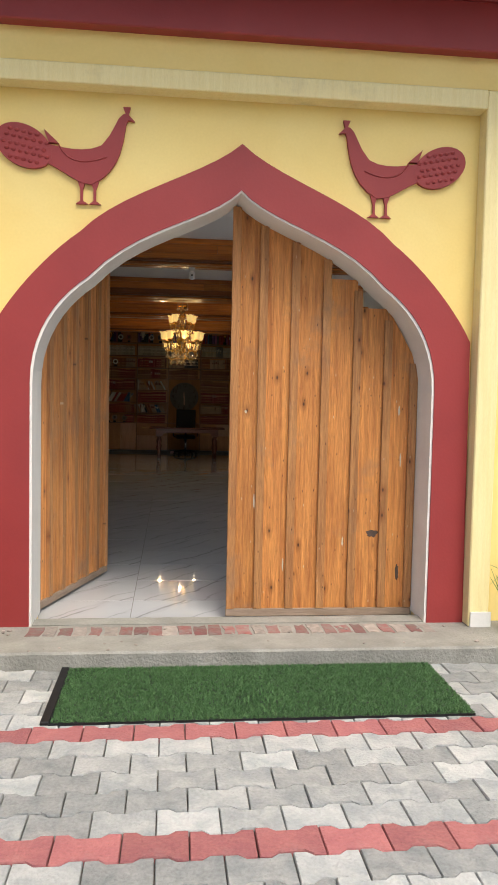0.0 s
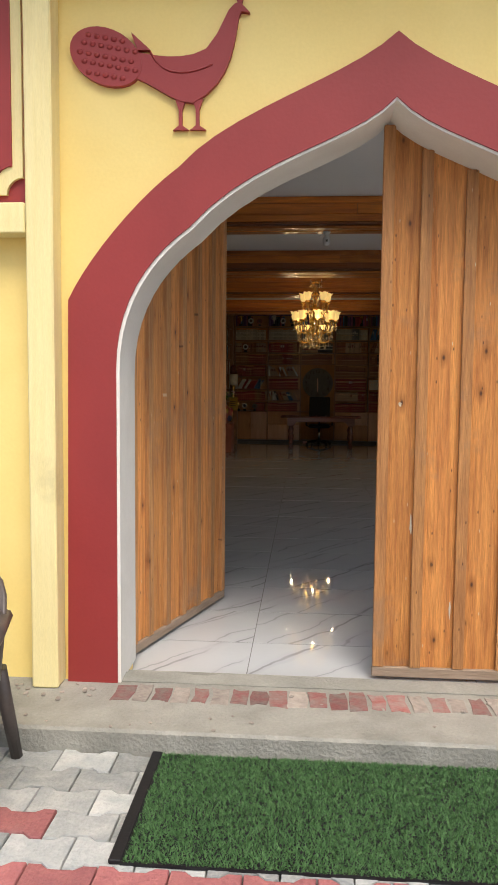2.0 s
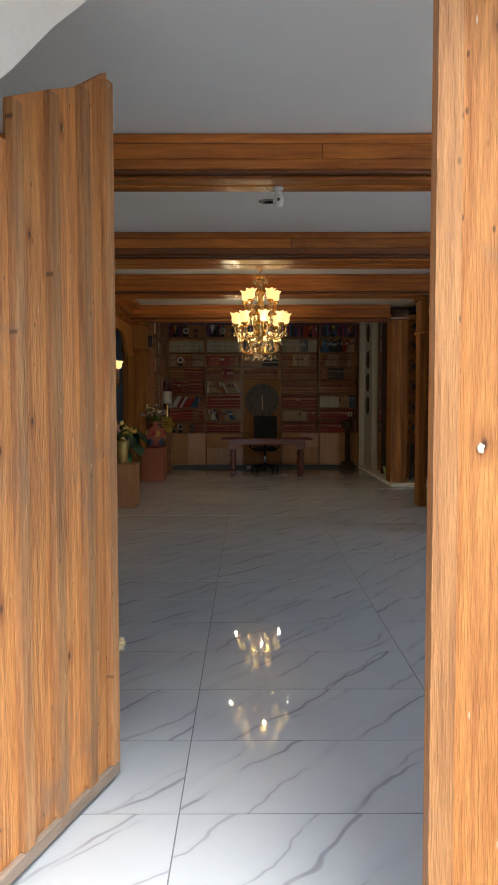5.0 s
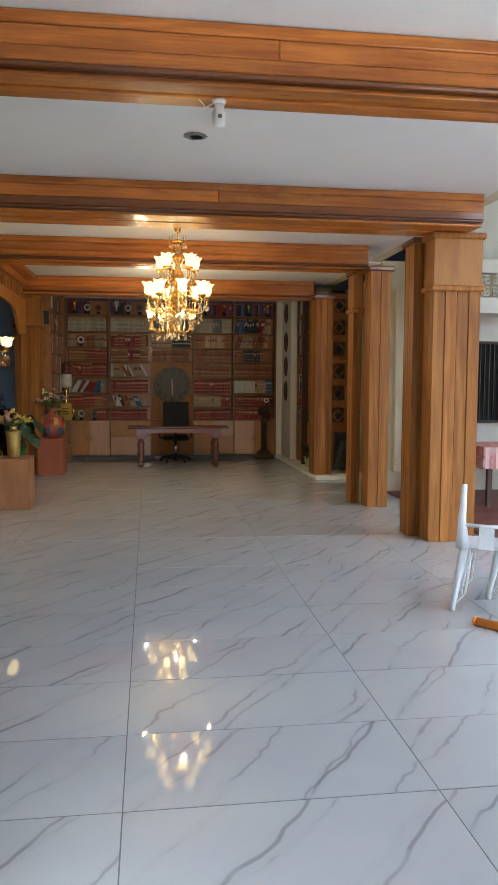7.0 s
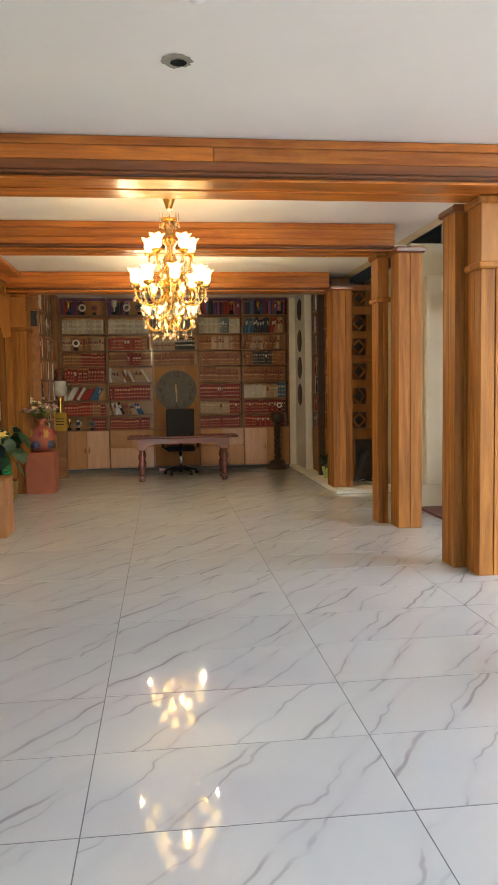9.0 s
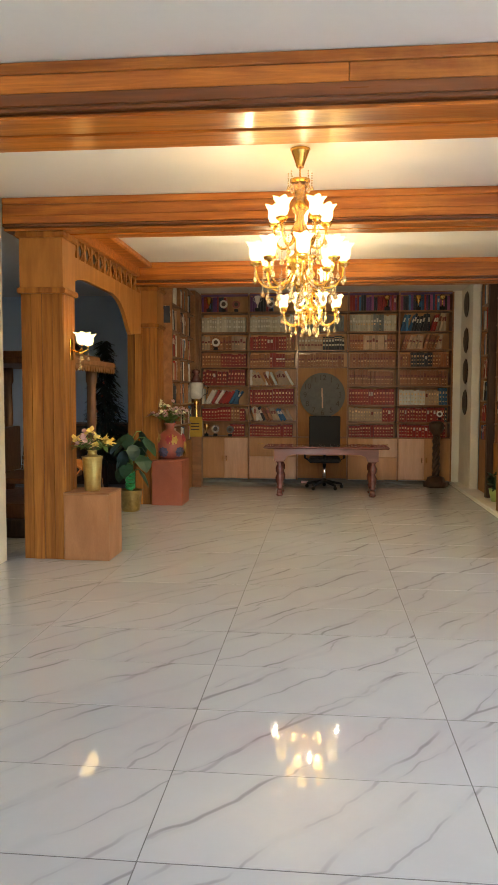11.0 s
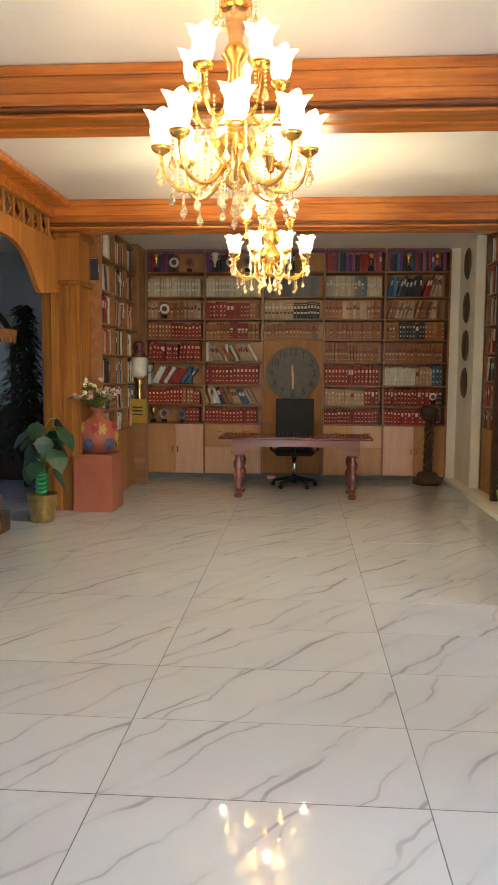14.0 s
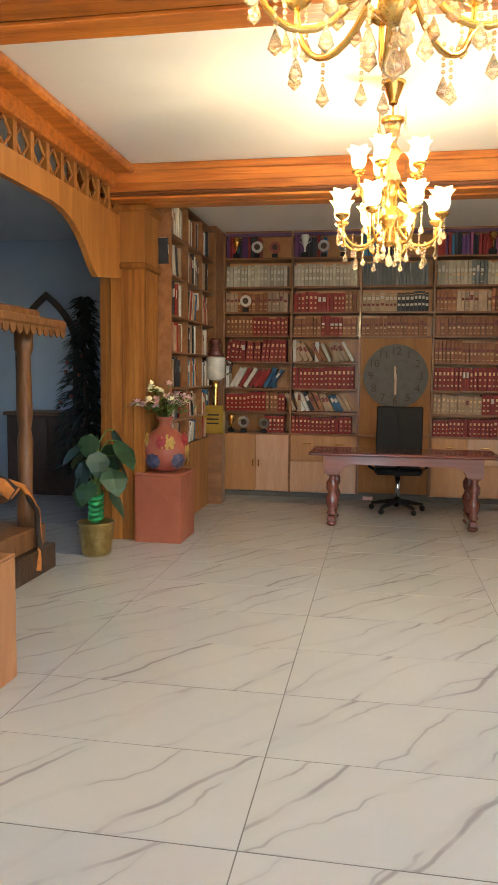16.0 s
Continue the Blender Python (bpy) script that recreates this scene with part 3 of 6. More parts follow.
def leaf(at, turn, s, label, W=1.27):
    """Plank door leaf; local x runs from the hinge (0) to the meeting stile, s = -1 for the leaf hung on the right."""
    door = thing("door_leaf", at, label, "door", "entrance door leaves", turn)
    top = lambda u: arch_z(max(0.0, 1.28 - u)) - 0.03
    n, pitch = 6, W / 6
    for i in range(n):
        u0, u1 = i * pitch, (i + 1) * pitch - 0.006
        z0, z1 = top(u0), top(u1)
        if i in (1, 2):
            z0 = z1 = min(z0, z1) - 0.0
        part("board", slab(bmesh.new(), [(s * u0, 0.0), (s * u1, 0.0), (s * u1, z1), (s * u0, z0)], 0.0, 0.028), PINE, door)
    for i in range(n + 1):
        u0 = min(max(i * pitch - 0.03, 0.0), W - 0.06)
        z = min(top(u0), top(u0 + 0.055)) - (0.05 if 0 < i < 3 else 0.0)
        part("batten", slab(bmesh.new(), [(s * u0, 0.055), (s * (u0 + 0.055), 0.055), (s * (u0 + 0.055), z), (s * u0, z)], -0.026, 0.0), PINEDARK, door)
    part("bottom_rail", boxes((min(0, s * W), max(0, s * W), -0.024, 0.0, 0.0, 0.052), bevel=0.004), PINEGREY, door, "greyed bottom rail")
    for z in (0.45, 1.35):
        part("rear_ledge", boxes((min(s * 0.03, s * (W - 0.03)), max(s * 0.03, s * (W - 0.03)), 0.0285, 0.058, z, z + 0.12)), PINEDARK, door)
    return door


right_leaf = leaf((CX + 1.285, YF + 0.28, 0.02), 0.0, -1, "closed weathered pine plank door leaf with knots", 1.315)
leaf((-0.97, 4.72, 0.02), 72.5, 1, "weathered pine plank door leaf swung open inward")

SCORCH = mat("scorched_dirt", (0.05, 0.035, 0.03), (0.12, 0.075, 0.05), 0.9, 14, bump=0.5)
DRIP = mat("old_paint_drip", (0.66, 0.60, 0.46), None, 0.7, 20)
r3 = random.Random(17)
for u, z, w, h, m in ((0.29, 0.58, 0.045, 0.03, SCORCH), (0.10, 0.30, 0.014, 0.06, SCORCH), (1.13, 0.80, 0.006, 0.06, DRIP), (1.08, 0.87, 0.006, 0.05, DRIP), (0.92, 0.36, 0.005, 0.05, DRIP), (0.10, 1.10, 0.006, 0.05, DRIP), (0.12, 1.45, 0.007, 0.04, DRIP), (0.50, 0.52, 0.005, 0.035, DRIP), (1.20, 1.42, 0.01, 0.012, DRIP)):
    k = 16
    o = [(-u + w * r3.uniform(0.6, 1.15) * math.cos(6.283 * i / k), z + h * r3.uniform(0.6, 1.15) * math.sin(6.283 * i / k)) for i in range(k)]
    part("stain", slab(bmesh.new(), o, -0.003, -0.0003), m, right_leaf, "dark scorch mark" if m is SCORCH else "pale paint drip")

mat_thing = thing("turf_mat", (0.46, 3.40, GROUND), "green artificial grass mat lying on the pavers", "door mat")
part("backing", boxes((-1.06, 1.06, -0.36, 0.36, 0.0, 0.012)), BLACK, mat_thing)
part("edge_strip", boxes((-1.10, -1.055, -0.36, 0.37, 0.001, 0.02), bevel=0.004), BLACK, mat_thing, "black rubber edge")
blades = []
faces = []
r2 = np.random.RandomState(5)
NB = 60000
px, py = r2.uniform(-1.05, 1.06, NB), r2.uniform(-0.36, 0.36, NB)
ang, hh, lean = r2.uniform(0, 6.28, NB), r2.uniform(0.006, 0.016, NB), r2.uniform(-0.012, 0.012, (NB, 2))
for i in range(NB):
    c, s_ = 0.003 * math.cos(ang[i]), 0.003 * math.sin(ang[i])
    k = len(blades)
    blades += [(px[i] - c, py[i] - s_, 0.012), (px[i] + c, py[i] + s_, 0.012), (px[i] + lean[i, 0], py[i] + lean[i, 1], 0.012 + hh[i])]
    faces.append((k, k + 1, k + 2))
pile = bpy.data.meshes.new("pile")
pile.from_pydata(blades, [], faces)
pile.materials.append(GRASS)
tagged(part("pile", pile, GRASS, mat_thing), kind="stuff")
single("paper_scrap", boxes((-0.03, 0.03, -0.035, 0.035, 0, 0.004)), PAPER, (1.13, 3.74, GROUND), "crumpled scrap of white paper on the ground", "litter", turn=30)


def garden_chair(at, turn):
    """One-piece plastic armchair; the sitter faces -y."""
    ch = thing("plastic_chair", at, "brown moulded plastic armchair against the yellow wall", "chair", "", turn)
    part("seat", boxes((-0.24, 0.24, -0.22, 0.2, 0.39, 0.43), bevel=0.015), BROWNPLASTIC, ch)
    bm = bmesh.new()
    prev = None
    for i in range(17):
        a = radians(-20 + i * 220 / 16)
        x, y = 0.27 * math.cos(a), 0.02 + 0.25 * math.sin(a)
        top = 0.62 + 0.24 * max(0, math.sin(a)) ** 0.7
        cur = [bm.verts.new((x * k, y * k + o, z)) for k, o, z in ((1.0, 0, 0.42), (1.08, 0.02, top), (1.02, 0.02, top + 0.012), (0.93, 0, 0.42))]
        if prev:
            for k in range(4):
                f = bm.faces.new((prev[k], cur[k], cur[(k + 1) % 4], prev[(k + 1) % 4]))
                f.smooth = True
        prev = cur
    part("backrest", bm, BROWNPLASTIC, ch)
    for s in (-1, 1):
        part("armrest", tube(bmesh.new(), [(s * 0.27, 0.12, 0.66), (s * 0.285, -0.05, 0.635), (s * 0.28, -0.2, 0.61), (s * 0.275, -0.25, 0.55)], [0.03, 0.036, 0.04, 0.044], 8), BROWNPLASTIC, ch)
        part("leg", tube(bmesh.new(), [(s * 0.275, -0.25, 0.57), (s * 0.27, -0.25, 0.4), (s * 0.285, -0.29, 0.0)], [0.045, 0.05, 0.036], 8), BROWNPLASTIC, ch)
        part("leg", tube(bmesh.new(), [(s * 0.22, 0.18, 0.42), (s * 0.26, 0.27, 0.0)], [0.034, 0.026], 8), BROWNPLASTIC, ch)
    return ch


garden_chair((-1.45, 3.42, GROUND), 5)

# tufted plant and pot foot beside the right pilaster
pl = thing("spiky_plant", (2.16, 4.02, LANDING), "dry spiky grass plant beside the pilaster", "plant")
bm = bmesh.new()
for i in range(22):
    a, k = rnd.uniform(0, 6.28), rnd.uniform(0.08, 0.3)
    tube(bm, [(0, 0, 0), (k * 0.4 * math.cos(a), k * 0.4 * math.sin(a), rnd.uniform(0.2, 0.4)), (k * math.cos(a), k * math.sin(a), rnd.uniform(0.2, 0.8))], [0.006, 0.005, 0.001], 4)
part("blades", bm, LEAFYELLOW, pl)

# ---- hall: shell ----
HX0, HX1, HY1 = -6.2, 6.5, 20.2
setting("floor", boxes((HX0, HX1, YF + WD - 0.14, HY1, -0.3, -0.0016)), GROUT, "grey grouted floor bed under marble tiles", "floor")
setting("ceiling", boxes((HX0, 2.95, YF + WD, HY1 + 0.2, CEILING, CEILING + 0.15)), CEIL, "white painted plaster ceiling", "ceiling")
setting("wall_north", boxes((HX0, HX1, HY1, HY1 + 0.2, -0.3, 6.2)), BLUEWALL, "pale painted rear wall", "wall")
setting("wall_west", boxes((HX0 - 0.2, HX0, YF + WD, 15.6, -0.3, 3.4), (HX0 - 0.2, HX0, 17.4, HY1, -0.3, 3.4), (HX0 - 0.2, HX0, 15.6, 17.4, -0.3, 1.7), (HX0 - 0.2, HX0, 15.6, 17.4, 2.6, 3.4)), BLUEWALL, "pale blue painted side wall", "wall")
setting("wall_west_front", boxes((-2.75, -2.6, YF + WD, 13.5, 0.0, CEILING)), BEIGE, "plain painted side wall", "wall")
setting("wall_east", boxes((HX1, HX1 + 0.2, YF + WD, 4.8, -0.3, 6.2), (HX1, HX1 + 0.2, 10.6, HY1, -0.3, 6.2), (HX1, HX1 + 0.2, 4.8, 10.6, -0.3, 0.2), (HX1, HX1 + 0.2, 4.8, 10.6, 5.8, 6.2)), WHITE, "pale painted outer wall of the side hall", "wall")
setting("wall_upper", boxes((2.95, 3.1, YF + WD, HY1, CEILING, 6.2)), BEIGE, "pale upper wall of the tall side hall", "wall")
setting("ceiling_side", boxes((3.1, HX1, YF + WD, HY1, 6.2, 6.3)), CEIL, "plain plaster ceiling of the tall side hall", "ceiling")
setting("wall_south_upper", boxes((WX0, 3.2, YF + 0.02, YF + WD, WTOP, 6.3), (6.3, WX1, YF + 0.02, YF + WD, WTOP, 6.3), (3.2, 6.3, YF + 0.02, YF + WD, 5.4, 6.3)), WHITE, "plain upper front wall", "wall")


def beam(y0, y1, x0, x1, label):
    """Boxed timber beam: bevelled boards in three tiers and a dark moulding."""
    b = thing("ceiling_beam", ((x0 + x1) / 2, (y0 + y1) / 2, 3.02), label, "beam", "ceiling beams")
    L, D = (x1 - x0) / 2, (y1 - y0) / 2
    part("core", boxes((-L, L, -D + 0.05, D - 0.05, 0.02, 0.286)), BEAMDARK, b)
    for s in (-1, 1):
        ya, yb = (-D + 0.012, -D + 0.05) if s < 0 else (D - 0.05, D - 0.012)
        part("upper_board", boxes((-L, L, ya - (0.012 if s < 0 else 0), yb + (0.012 if s > 0 else 0), 0.225, 0.286), bevel=0.006), BEAM, b)
        cut = L * (0.1 if s < 0 else -0.2)
        part("face_board", boxes((-L, cut - 0.002, ya, yb, 0.125, 0.224), bevel=0.004), BEAM, b)
        part("face_board", boxes((cut, L, ya, yb, 0.125, 0.224), bevel=0.004), BEAM, b)
        part("lower_board", boxes((-L, L, ya - (0.01 if s < 0 else 0), yb + (0.01 if s > 0 else 0), 0.055, 0.123), bevel=0.005), BEAMDARK if y0 > 10 and y0 < 12 else BEAM, b)
        part("bead", boxes((-L, L, ya - (0.018 if s < 0 else 0), yb + (0.018 if s > 0 else 0), 0.028, 0.053), bevel=0.009), BEAMDARK, b)
        part("bottom_strip", boxes((-L, L, (-D + 0.04) if s < 0 else 0.02, -0.02 if s < 0 else D - 0.04, 0.0, 0.02), bevel=0.004), BEAM, b)
    return b


beam(7.98, 8.36, -2.58, 2.94, "varnished timber ceiling beam with scuffed orange boards")
beam(10.88, 11.48, -2.58, 2.88, "varnished timber ceiling beam with a dark lower board")
beam(13.52, 13.98, -2.6, 2.58, "varnished timber ceiling beam with glossy orange boards")
beam(16.86, 17.32, -2.6, 2.62, "varnished timber ceiling beam before the book alcove")


def column(at, w, d, h, label, cap=True, collar=2.46):
    """Clad timber column: boards with gaps, corner strips, and a box capital."""
    c = thing("timber_column", at, label, "column", "timber columns")
    part("core", boxes((0.012, w - 0.012, 0.012, d - 0.012, 0.0, h)), BEAMDARK, c)
    k = max(2, round(w / 0.11))
    hh = collar if cap else h - 0.05
    for i in range(k):
        x0, x1 = i * w / k, (i + 1) * w / k - 0.004
        o = 0.0 if i % 2 else 0.008
        part("cladding_board", boxes((x0, x1, o, 0.0125 + o, 0.0, hh), bevel=0.003), POST, c)
        part("cladding_board", boxes((x0, x1, d - 0.0125, d, 0.0, hh)), POST, c)
    k = max(2, round(d / 0.12))
    for i in range(k):
        y0, y1 = 0.013 + i * (d - 0.026) / k, 0.013 + (i + 1) * (d - 0.026) / k - 0.004
        for xa, xb in ((-0.002, 0.0115), (w - 0.0115, w + 0.002)):
            part("cladding_board", boxes((xa, xb, y0, y1, 0.0, hh), bevel=0.003), POST, c)
    if cap:
        part("collar", boxes((-0.028, w + 0.028, -0.028, d + 0.028, collar, collar + 0.055), bevel=0.012), POST, c)
        part("capital", boxes((-0.004, w + 0.004, -0.004, d + 0.004, collar + 0.055, h - 0.06)), PANEL, c, "plain plywood capital box")
    part("top_moulding", boxes((-0.035, w + 0.035, -0.035, d + 0.035, h - 0.06, h), bevel=0.014), BEAMDARK if not cap else POST, c)
    return c


column((2.54, 11.20, 0), 0.48, 0.26, 3.02, "broad timber-clad column with a box capital")
column((2.45, 11.50, 0), 0.16, 0.28, 3.02, "slim timber-clad column behind a broad one", cap=False)
column((2.55, 13.30, 0), 0.26, 0.28, 3.02, "tall timber-clad column with vertical boards", cap=False)
column((2.43, 13.64, 0), 0.11, 0.26, 3.02, "slim timber column with a box capital", collar=2.48)
column((2.53, 16.30, 0.06), 0.29, 0.40, 2.96, "reddish timber column standing on a white plinth", cap=False)
column((2.80, 17.0, 0.06), 0.25, 0.25, 2.96, "timber column with a box capital beside the bookcase", collar=2.40)
column((-2.47, 13.60, 0), 0.40, 0.34, 3.02, "timber-clad column carrying a wall lamp")
column((-2.40, 17.10, 0), 0.42, 0.42, 3.02, "timber-clad column at the corner of the book alcove")
setting("platform", boxes((2.50, 3.6, 16.05, 19.86, -0.2, 0.055), bevel=0.008), WHITE, "low white tiled platform edge", "step")

# carved spandrel between the left columns
sp = thing("arch_screen", (-2.25, 13.95, 2.30), "plywood arch panel with cut diamond lattice under the ceiling", "arch panel")
bm = bmesh.new()
L = 3.15
pts = [(0.0, 0.05)] + bez((0.0, 0.05), (0.05, 0.12), (0.15, 0.42), (0.75, 0.44), 10) + bez((1.75, 0.44), (2.3, 0.42), (2.4, 0.1), (2.6, 0.02), 10) + [(L, 0.08)]
for (a, za), (b, zb) in zip(pts, pts[1:]):
    if b - a > 1e-5:
        vs = [bm.verts.new(c) for c in ((0, a, za), (0, b, zb), (0, b, 0.62), (0, a, 0.62), (0.05, a, za), (0.05, b, zb), (0.05, b, 0.62), (0.05, a, 0.62))]
        for q in ((0, 1, 2, 3), (5, 4, 7, 6), (0, 4, 5, 1), (3, 2, 6, 7)):
            bm.faces.new([vs[i] for i in q])
bmesh.ops.remove_doubles(bm, verts=bm.verts[:], dist=1e-4)
part("arch_board", bm, PANEL, sp)
part("top_rail", boxes((-0.02, 0.09, 0, L, 0.82, 1.0), bevel=0.008), BEAM, sp)
part("cornice", boxes((-0.02, 0.26, 0, L, 0.93, 1.005), bevel=0.02), BEAM, sp)
k = 13
for i in range(k + 1):
    y = i * (L - 0.05) / k
    part("lattice_bar", boxes((0.005, 0.045, y, y + 0.05, 0.62, 0.82)), PANEL, sp)
    if i < k:
        yc, w = y + 0.05 + ((L - 0.05) / k - 0.05) / 2, 0.095
        bm = bmesh.new()
        for s in (-1, 1):
            for q in (-1, 1):
                tube(bm, [(0.025, yc, 0.72 + q * 0.095), (0.025, yc + s * w, 0.72)], 0.012, 4)
        part("lattice_diamond", bm, PANEL, sp)

# ---- book alcove ----
SHELF_Z = [0.81, 1.08, 1.37, 1.70, 2.02, 2.31, 2.62, 2.97, 3.29]
COLS = [-1.83, -0.98, -0.14, 0.735, 1.59, 2.48]
YB, YW = 19.85, 20.19
case = thing("bookcase", (0.325, YB, 0), "dark wood wall bookcase packed with bound volumes", "bookcase")
O = 0.325
part("back_panel", boxes((-2.16, 2.16, 0.30, 0.335, 0.05, 3.29)), CABDOOR, case)
for i, x in enumerate(COLS):
    if i in (2, 3):
        part("upright", boxes((x - O - 0.012, x - O + 0.012, 0.0, 0.30, 0.06, 3.27)), CASE, case)
    else:
        part("upright", boxes((x - O - 0.013, x - O + 0.013, 0.0, 0.30, 0.06, 3.27)), CASE, case)
for j, z in enumerate(SHELF_Z):
    for i in range(5):
        if i == 2 and 0 < j < 4:
            continue
        part("shelf", boxes((COLS[i] - O + 0.014, COLS[i + 1] - O - 0.014, 0.002, 0.30, z - 0.022, z), bevel=0.002), CASE, case)
part("niche_panel", boxes((COLS[2] - O + 0.014, COLS[3] - O - 0.014, 0.06, 0.09, 0.06, 1.998)), PANEL, case, "plain plywood niche panel")
part("plinth", boxes((-2.15, 2.15, 0.04, 0.07, 0.0, 0.06)), SLATE, case)
part("kick_strip", boxes((COLS[2] - O + 0.02, COLS[3] - O - 0.02, 0.03, 0.058, 0.065, 0.085)), SLATE, case, "dull metal kick strip")
for i, c in ((0, (CABDOOR, CABPALE)), (1, None), (3, None), (4, (CABPALE, CABDOOR))):
    x0, x1 = COLS[i] - O + 0.016, COLS[i + 1] - O - 0.016
    xm = (x0 + x1) / 2
    if c:
        for s, (xa, xb) in enumerate(((x0, xm - 0.003), (xm + 0.003, x1))):
            d = part("cabinet_door", boxes((xa, xb, -0.012, 0.006, 0.075, 0.785), bevel=0.003), c[s], case, "plain plywood cabinet door")
            hx = xb - 0.035 if s == 0 else xa + 0.035
            part("handle", boxes((hx - 0.006, hx + 0.006, -0.03, -0.0125, 0.38, 0.47), bevel=0.003), GOLD, d)
    else:
        for xa, xb in ((x0, xm - 0.003), (xm + 0.003, x1)):
            d = part("drawer", boxes((xa, xb, -0.012, 0.006, 0.47, 0.785), bevel=0.003), CABDOOR if (xa == x0) == (i == 3) or i == 1 else CABPALE, case)
            part("handle", boxes(((xa + xb) / 2 - 0.05, (xa + xb) / 2 + 0.05, -0.03, -0.0125, 0.68, 0.69)), GOLD, d)
        part("cabinet_door", boxes((x0, x1, -0.012, 0.006, 0.075, 0.464), bevel=0.003), CABDOOR if i == 3 else CABPALE, case)

setting("alcove_soffit", boxes((-2.4, 2.66, 17.33, YW, 3.29, 3.308)), CEIL, "grey white soffit above the bookcase", "ceiling")
setting("alcove_side", boxes((-2.02, -1.846, 19.45, YW, 0.0, 3.288)), CASE, "dark veneer return beside the bookcase", "panel")
setting("pier", boxes((2.62, 2.74, 18.9, YW, 0.057, 3.288), (2.495, 2.619, 19.87, YW, 0.0, 3.288)), WHITE, "white plastered pier beside the bookcase", "wall")
for z in (1.42, 1.92, 2.42, 3.0):
    pq = thing("oval_plaque", (2.618, 19.36, z), "dark carved oval wall plaque on the white pier", "wall plaque", "oval plaques")
    bm = ball(bmesh.new(), (-0.008, 0, 0), 0.2, 0.08, 0.9, 1.05, 16)
    part("disc", bm, DARKWOOD, pq)
    bm = bmesh.new()
    tube(bm, [(-0.018, 0.155 * math.cos(a), 0.18 * math.sin(a)) for a in (2 * math.pi * i / 20 for i in range(21))], 0.008, 5)
    part("rim", bm, SLATE, pq)


# ---- books ----
BOOKMATS = {
    "maroon": mat("maroon_cloth", (0.32, 0.042, 0.036), (0.22, 0.028, 0.024), 0.45, 6, bump=0.1, spec=0.2, island=True, vary=0.35),
    "brown": mat("brown_leather", (0.36, 0.155, 0.07), (0.25, 0.10, 0.045), 0.45, 6, bump=0.1, spec=0.2, island=True, vary=0.3),
    "grey": mat("grey_cloth", (0.52, 0.48, 0.37), (0.42, 0.38, 0.29), 0.6, 6, bump=0.1, spec=0.2, island=True, vary=0.18),
    "steel": mat("blue_grey_cloth", (0.20, 0.22, 0.22), (0.14, 0.155, 0.16), 0.5, 6, bump=0.1, spec=0.2, island=True, vary=0.2),
    "dark": mat("dark_cloth", (0.035, 0.04, 0.05), (0.02, 0.022, 0.03), 0.45, 6, bump=0.1, spec=0.2, island=True, vary=0.4),
    "green": mat("green_cloth", (0.03, 0.12, 0.075), None, 0.5, 6, bump=0.1, spec=0.2, island=True, vary=0.3),
    "blue": mat("blue_cloth", (0.06, 0.16, 0.30), None, 0.5, 6, bump=0.1, spec=0.2, island=True, vary=0.4),
    "white": mat("white_cover", (0.72, 0.70, 0.64), None, 0.5, 6, bump=0.05, spec=0.2, island=True, vary=0.2),
    "tan": mat("tan_cover", (0.50, 0.36, 0.24), None, 0.6, 6, bump=0.08, spec=0.2, island=True, vary=0.25),
    "red": mat("red_cover", (0.36, 0.036, 0.03), None, 0.5, 6, bump=0.05, spec=0.2, island=True, vary=0.3),
    "yellow": mat("yellow_cover", (0.7, 0.54, 0.1), None, 0.5, 6, bump=0.05, spec=0.2, island=True, vary=0.2),
    "purple": mat("purple_cover", (0.13, 0.055, 0.17), None, 0.4, 6, bump=0.05, spec=0.2, island=True, vary=0.4),
    "pink": mat("pink_cover", (0.34, 0.10, 0.20), None, 0.4, 6, bump=0.05, spec=0.2, island=True, vary=0.4),
}
GILT = mat("gilt_band", (0.70, 0.50, 0.25), (0.42, 0.27, 0.12), 0.35, 20, bump=0.0, island=True, vary=0.35)
REDLABEL = mat("red_label", (0.17, 0.025, 0.02), None, 0.5, 20, bump=0.0)
WORDS = {"maroon": "maroon", "brown": "brown leather", "grey": "grey", "dark": "black", "green": "dark green", "blue": "blue", "white": "white", "tan": "tan", "red": "red", "yellow": "yellow", "purple": "purple", "pink": "pink", "steel": "blue-grey"}


def book_mesh(bm, w, h, d, style):
    """Upright volume, spine at -y; face material 0 cover, 1 band, 2 paper."""
    box(bm, -w / 2, w / 2, 0, d, 0, h)
    for f in bm.faces:
        f.material_index = 0
    def strip(z0, z1, idx, k=0.96):
        n0 = len(bm.faces)
        box(bm, -w / 2 * k, w / 2 * k, -0.003, 0.001, z0, z1)
        bm.faces.ensure_lookup_table()
        for f in bm.faces[n0:]:
            f.material_index = idx
    if style == 1:
        strip(h * 0.66, h * 0.80, 1, 0.5); strip(h * 0.42, h * 0.50, 1, 0.36); strip(h * 0.16, h * 0.24, 1, 0.5)
    elif style == 2:
        strip(h * 0.54, h * 0.66, 2, 0.8); strip(h * 0.38, h * 0.47, 1, 0.6); strip(h * 0.12, h * 0.15, 1, 0.6)
    elif style == 4:
        strip(h * 0.62, h * 0.78, 3, 0.7); strip(h * 0.30, h * 0.42, 2, 0.75); strip(h * 0.86, h * 0.89, 1, 0.9)
    elif style == 3:
        strip(h * 0.55, h * 0.80, 2, 0.7)
    n0 = len(bm.faces)
    box(bm, -w / 2 + 0.004, w / 2 - 0.004, 0.006, d - 0.003, h, h + 0.001)
    bm.faces.ensure_lookup_table()
    for f in bm.faces[n0:]:
        f.material_index = 3
    return bm


BOOKS = {}


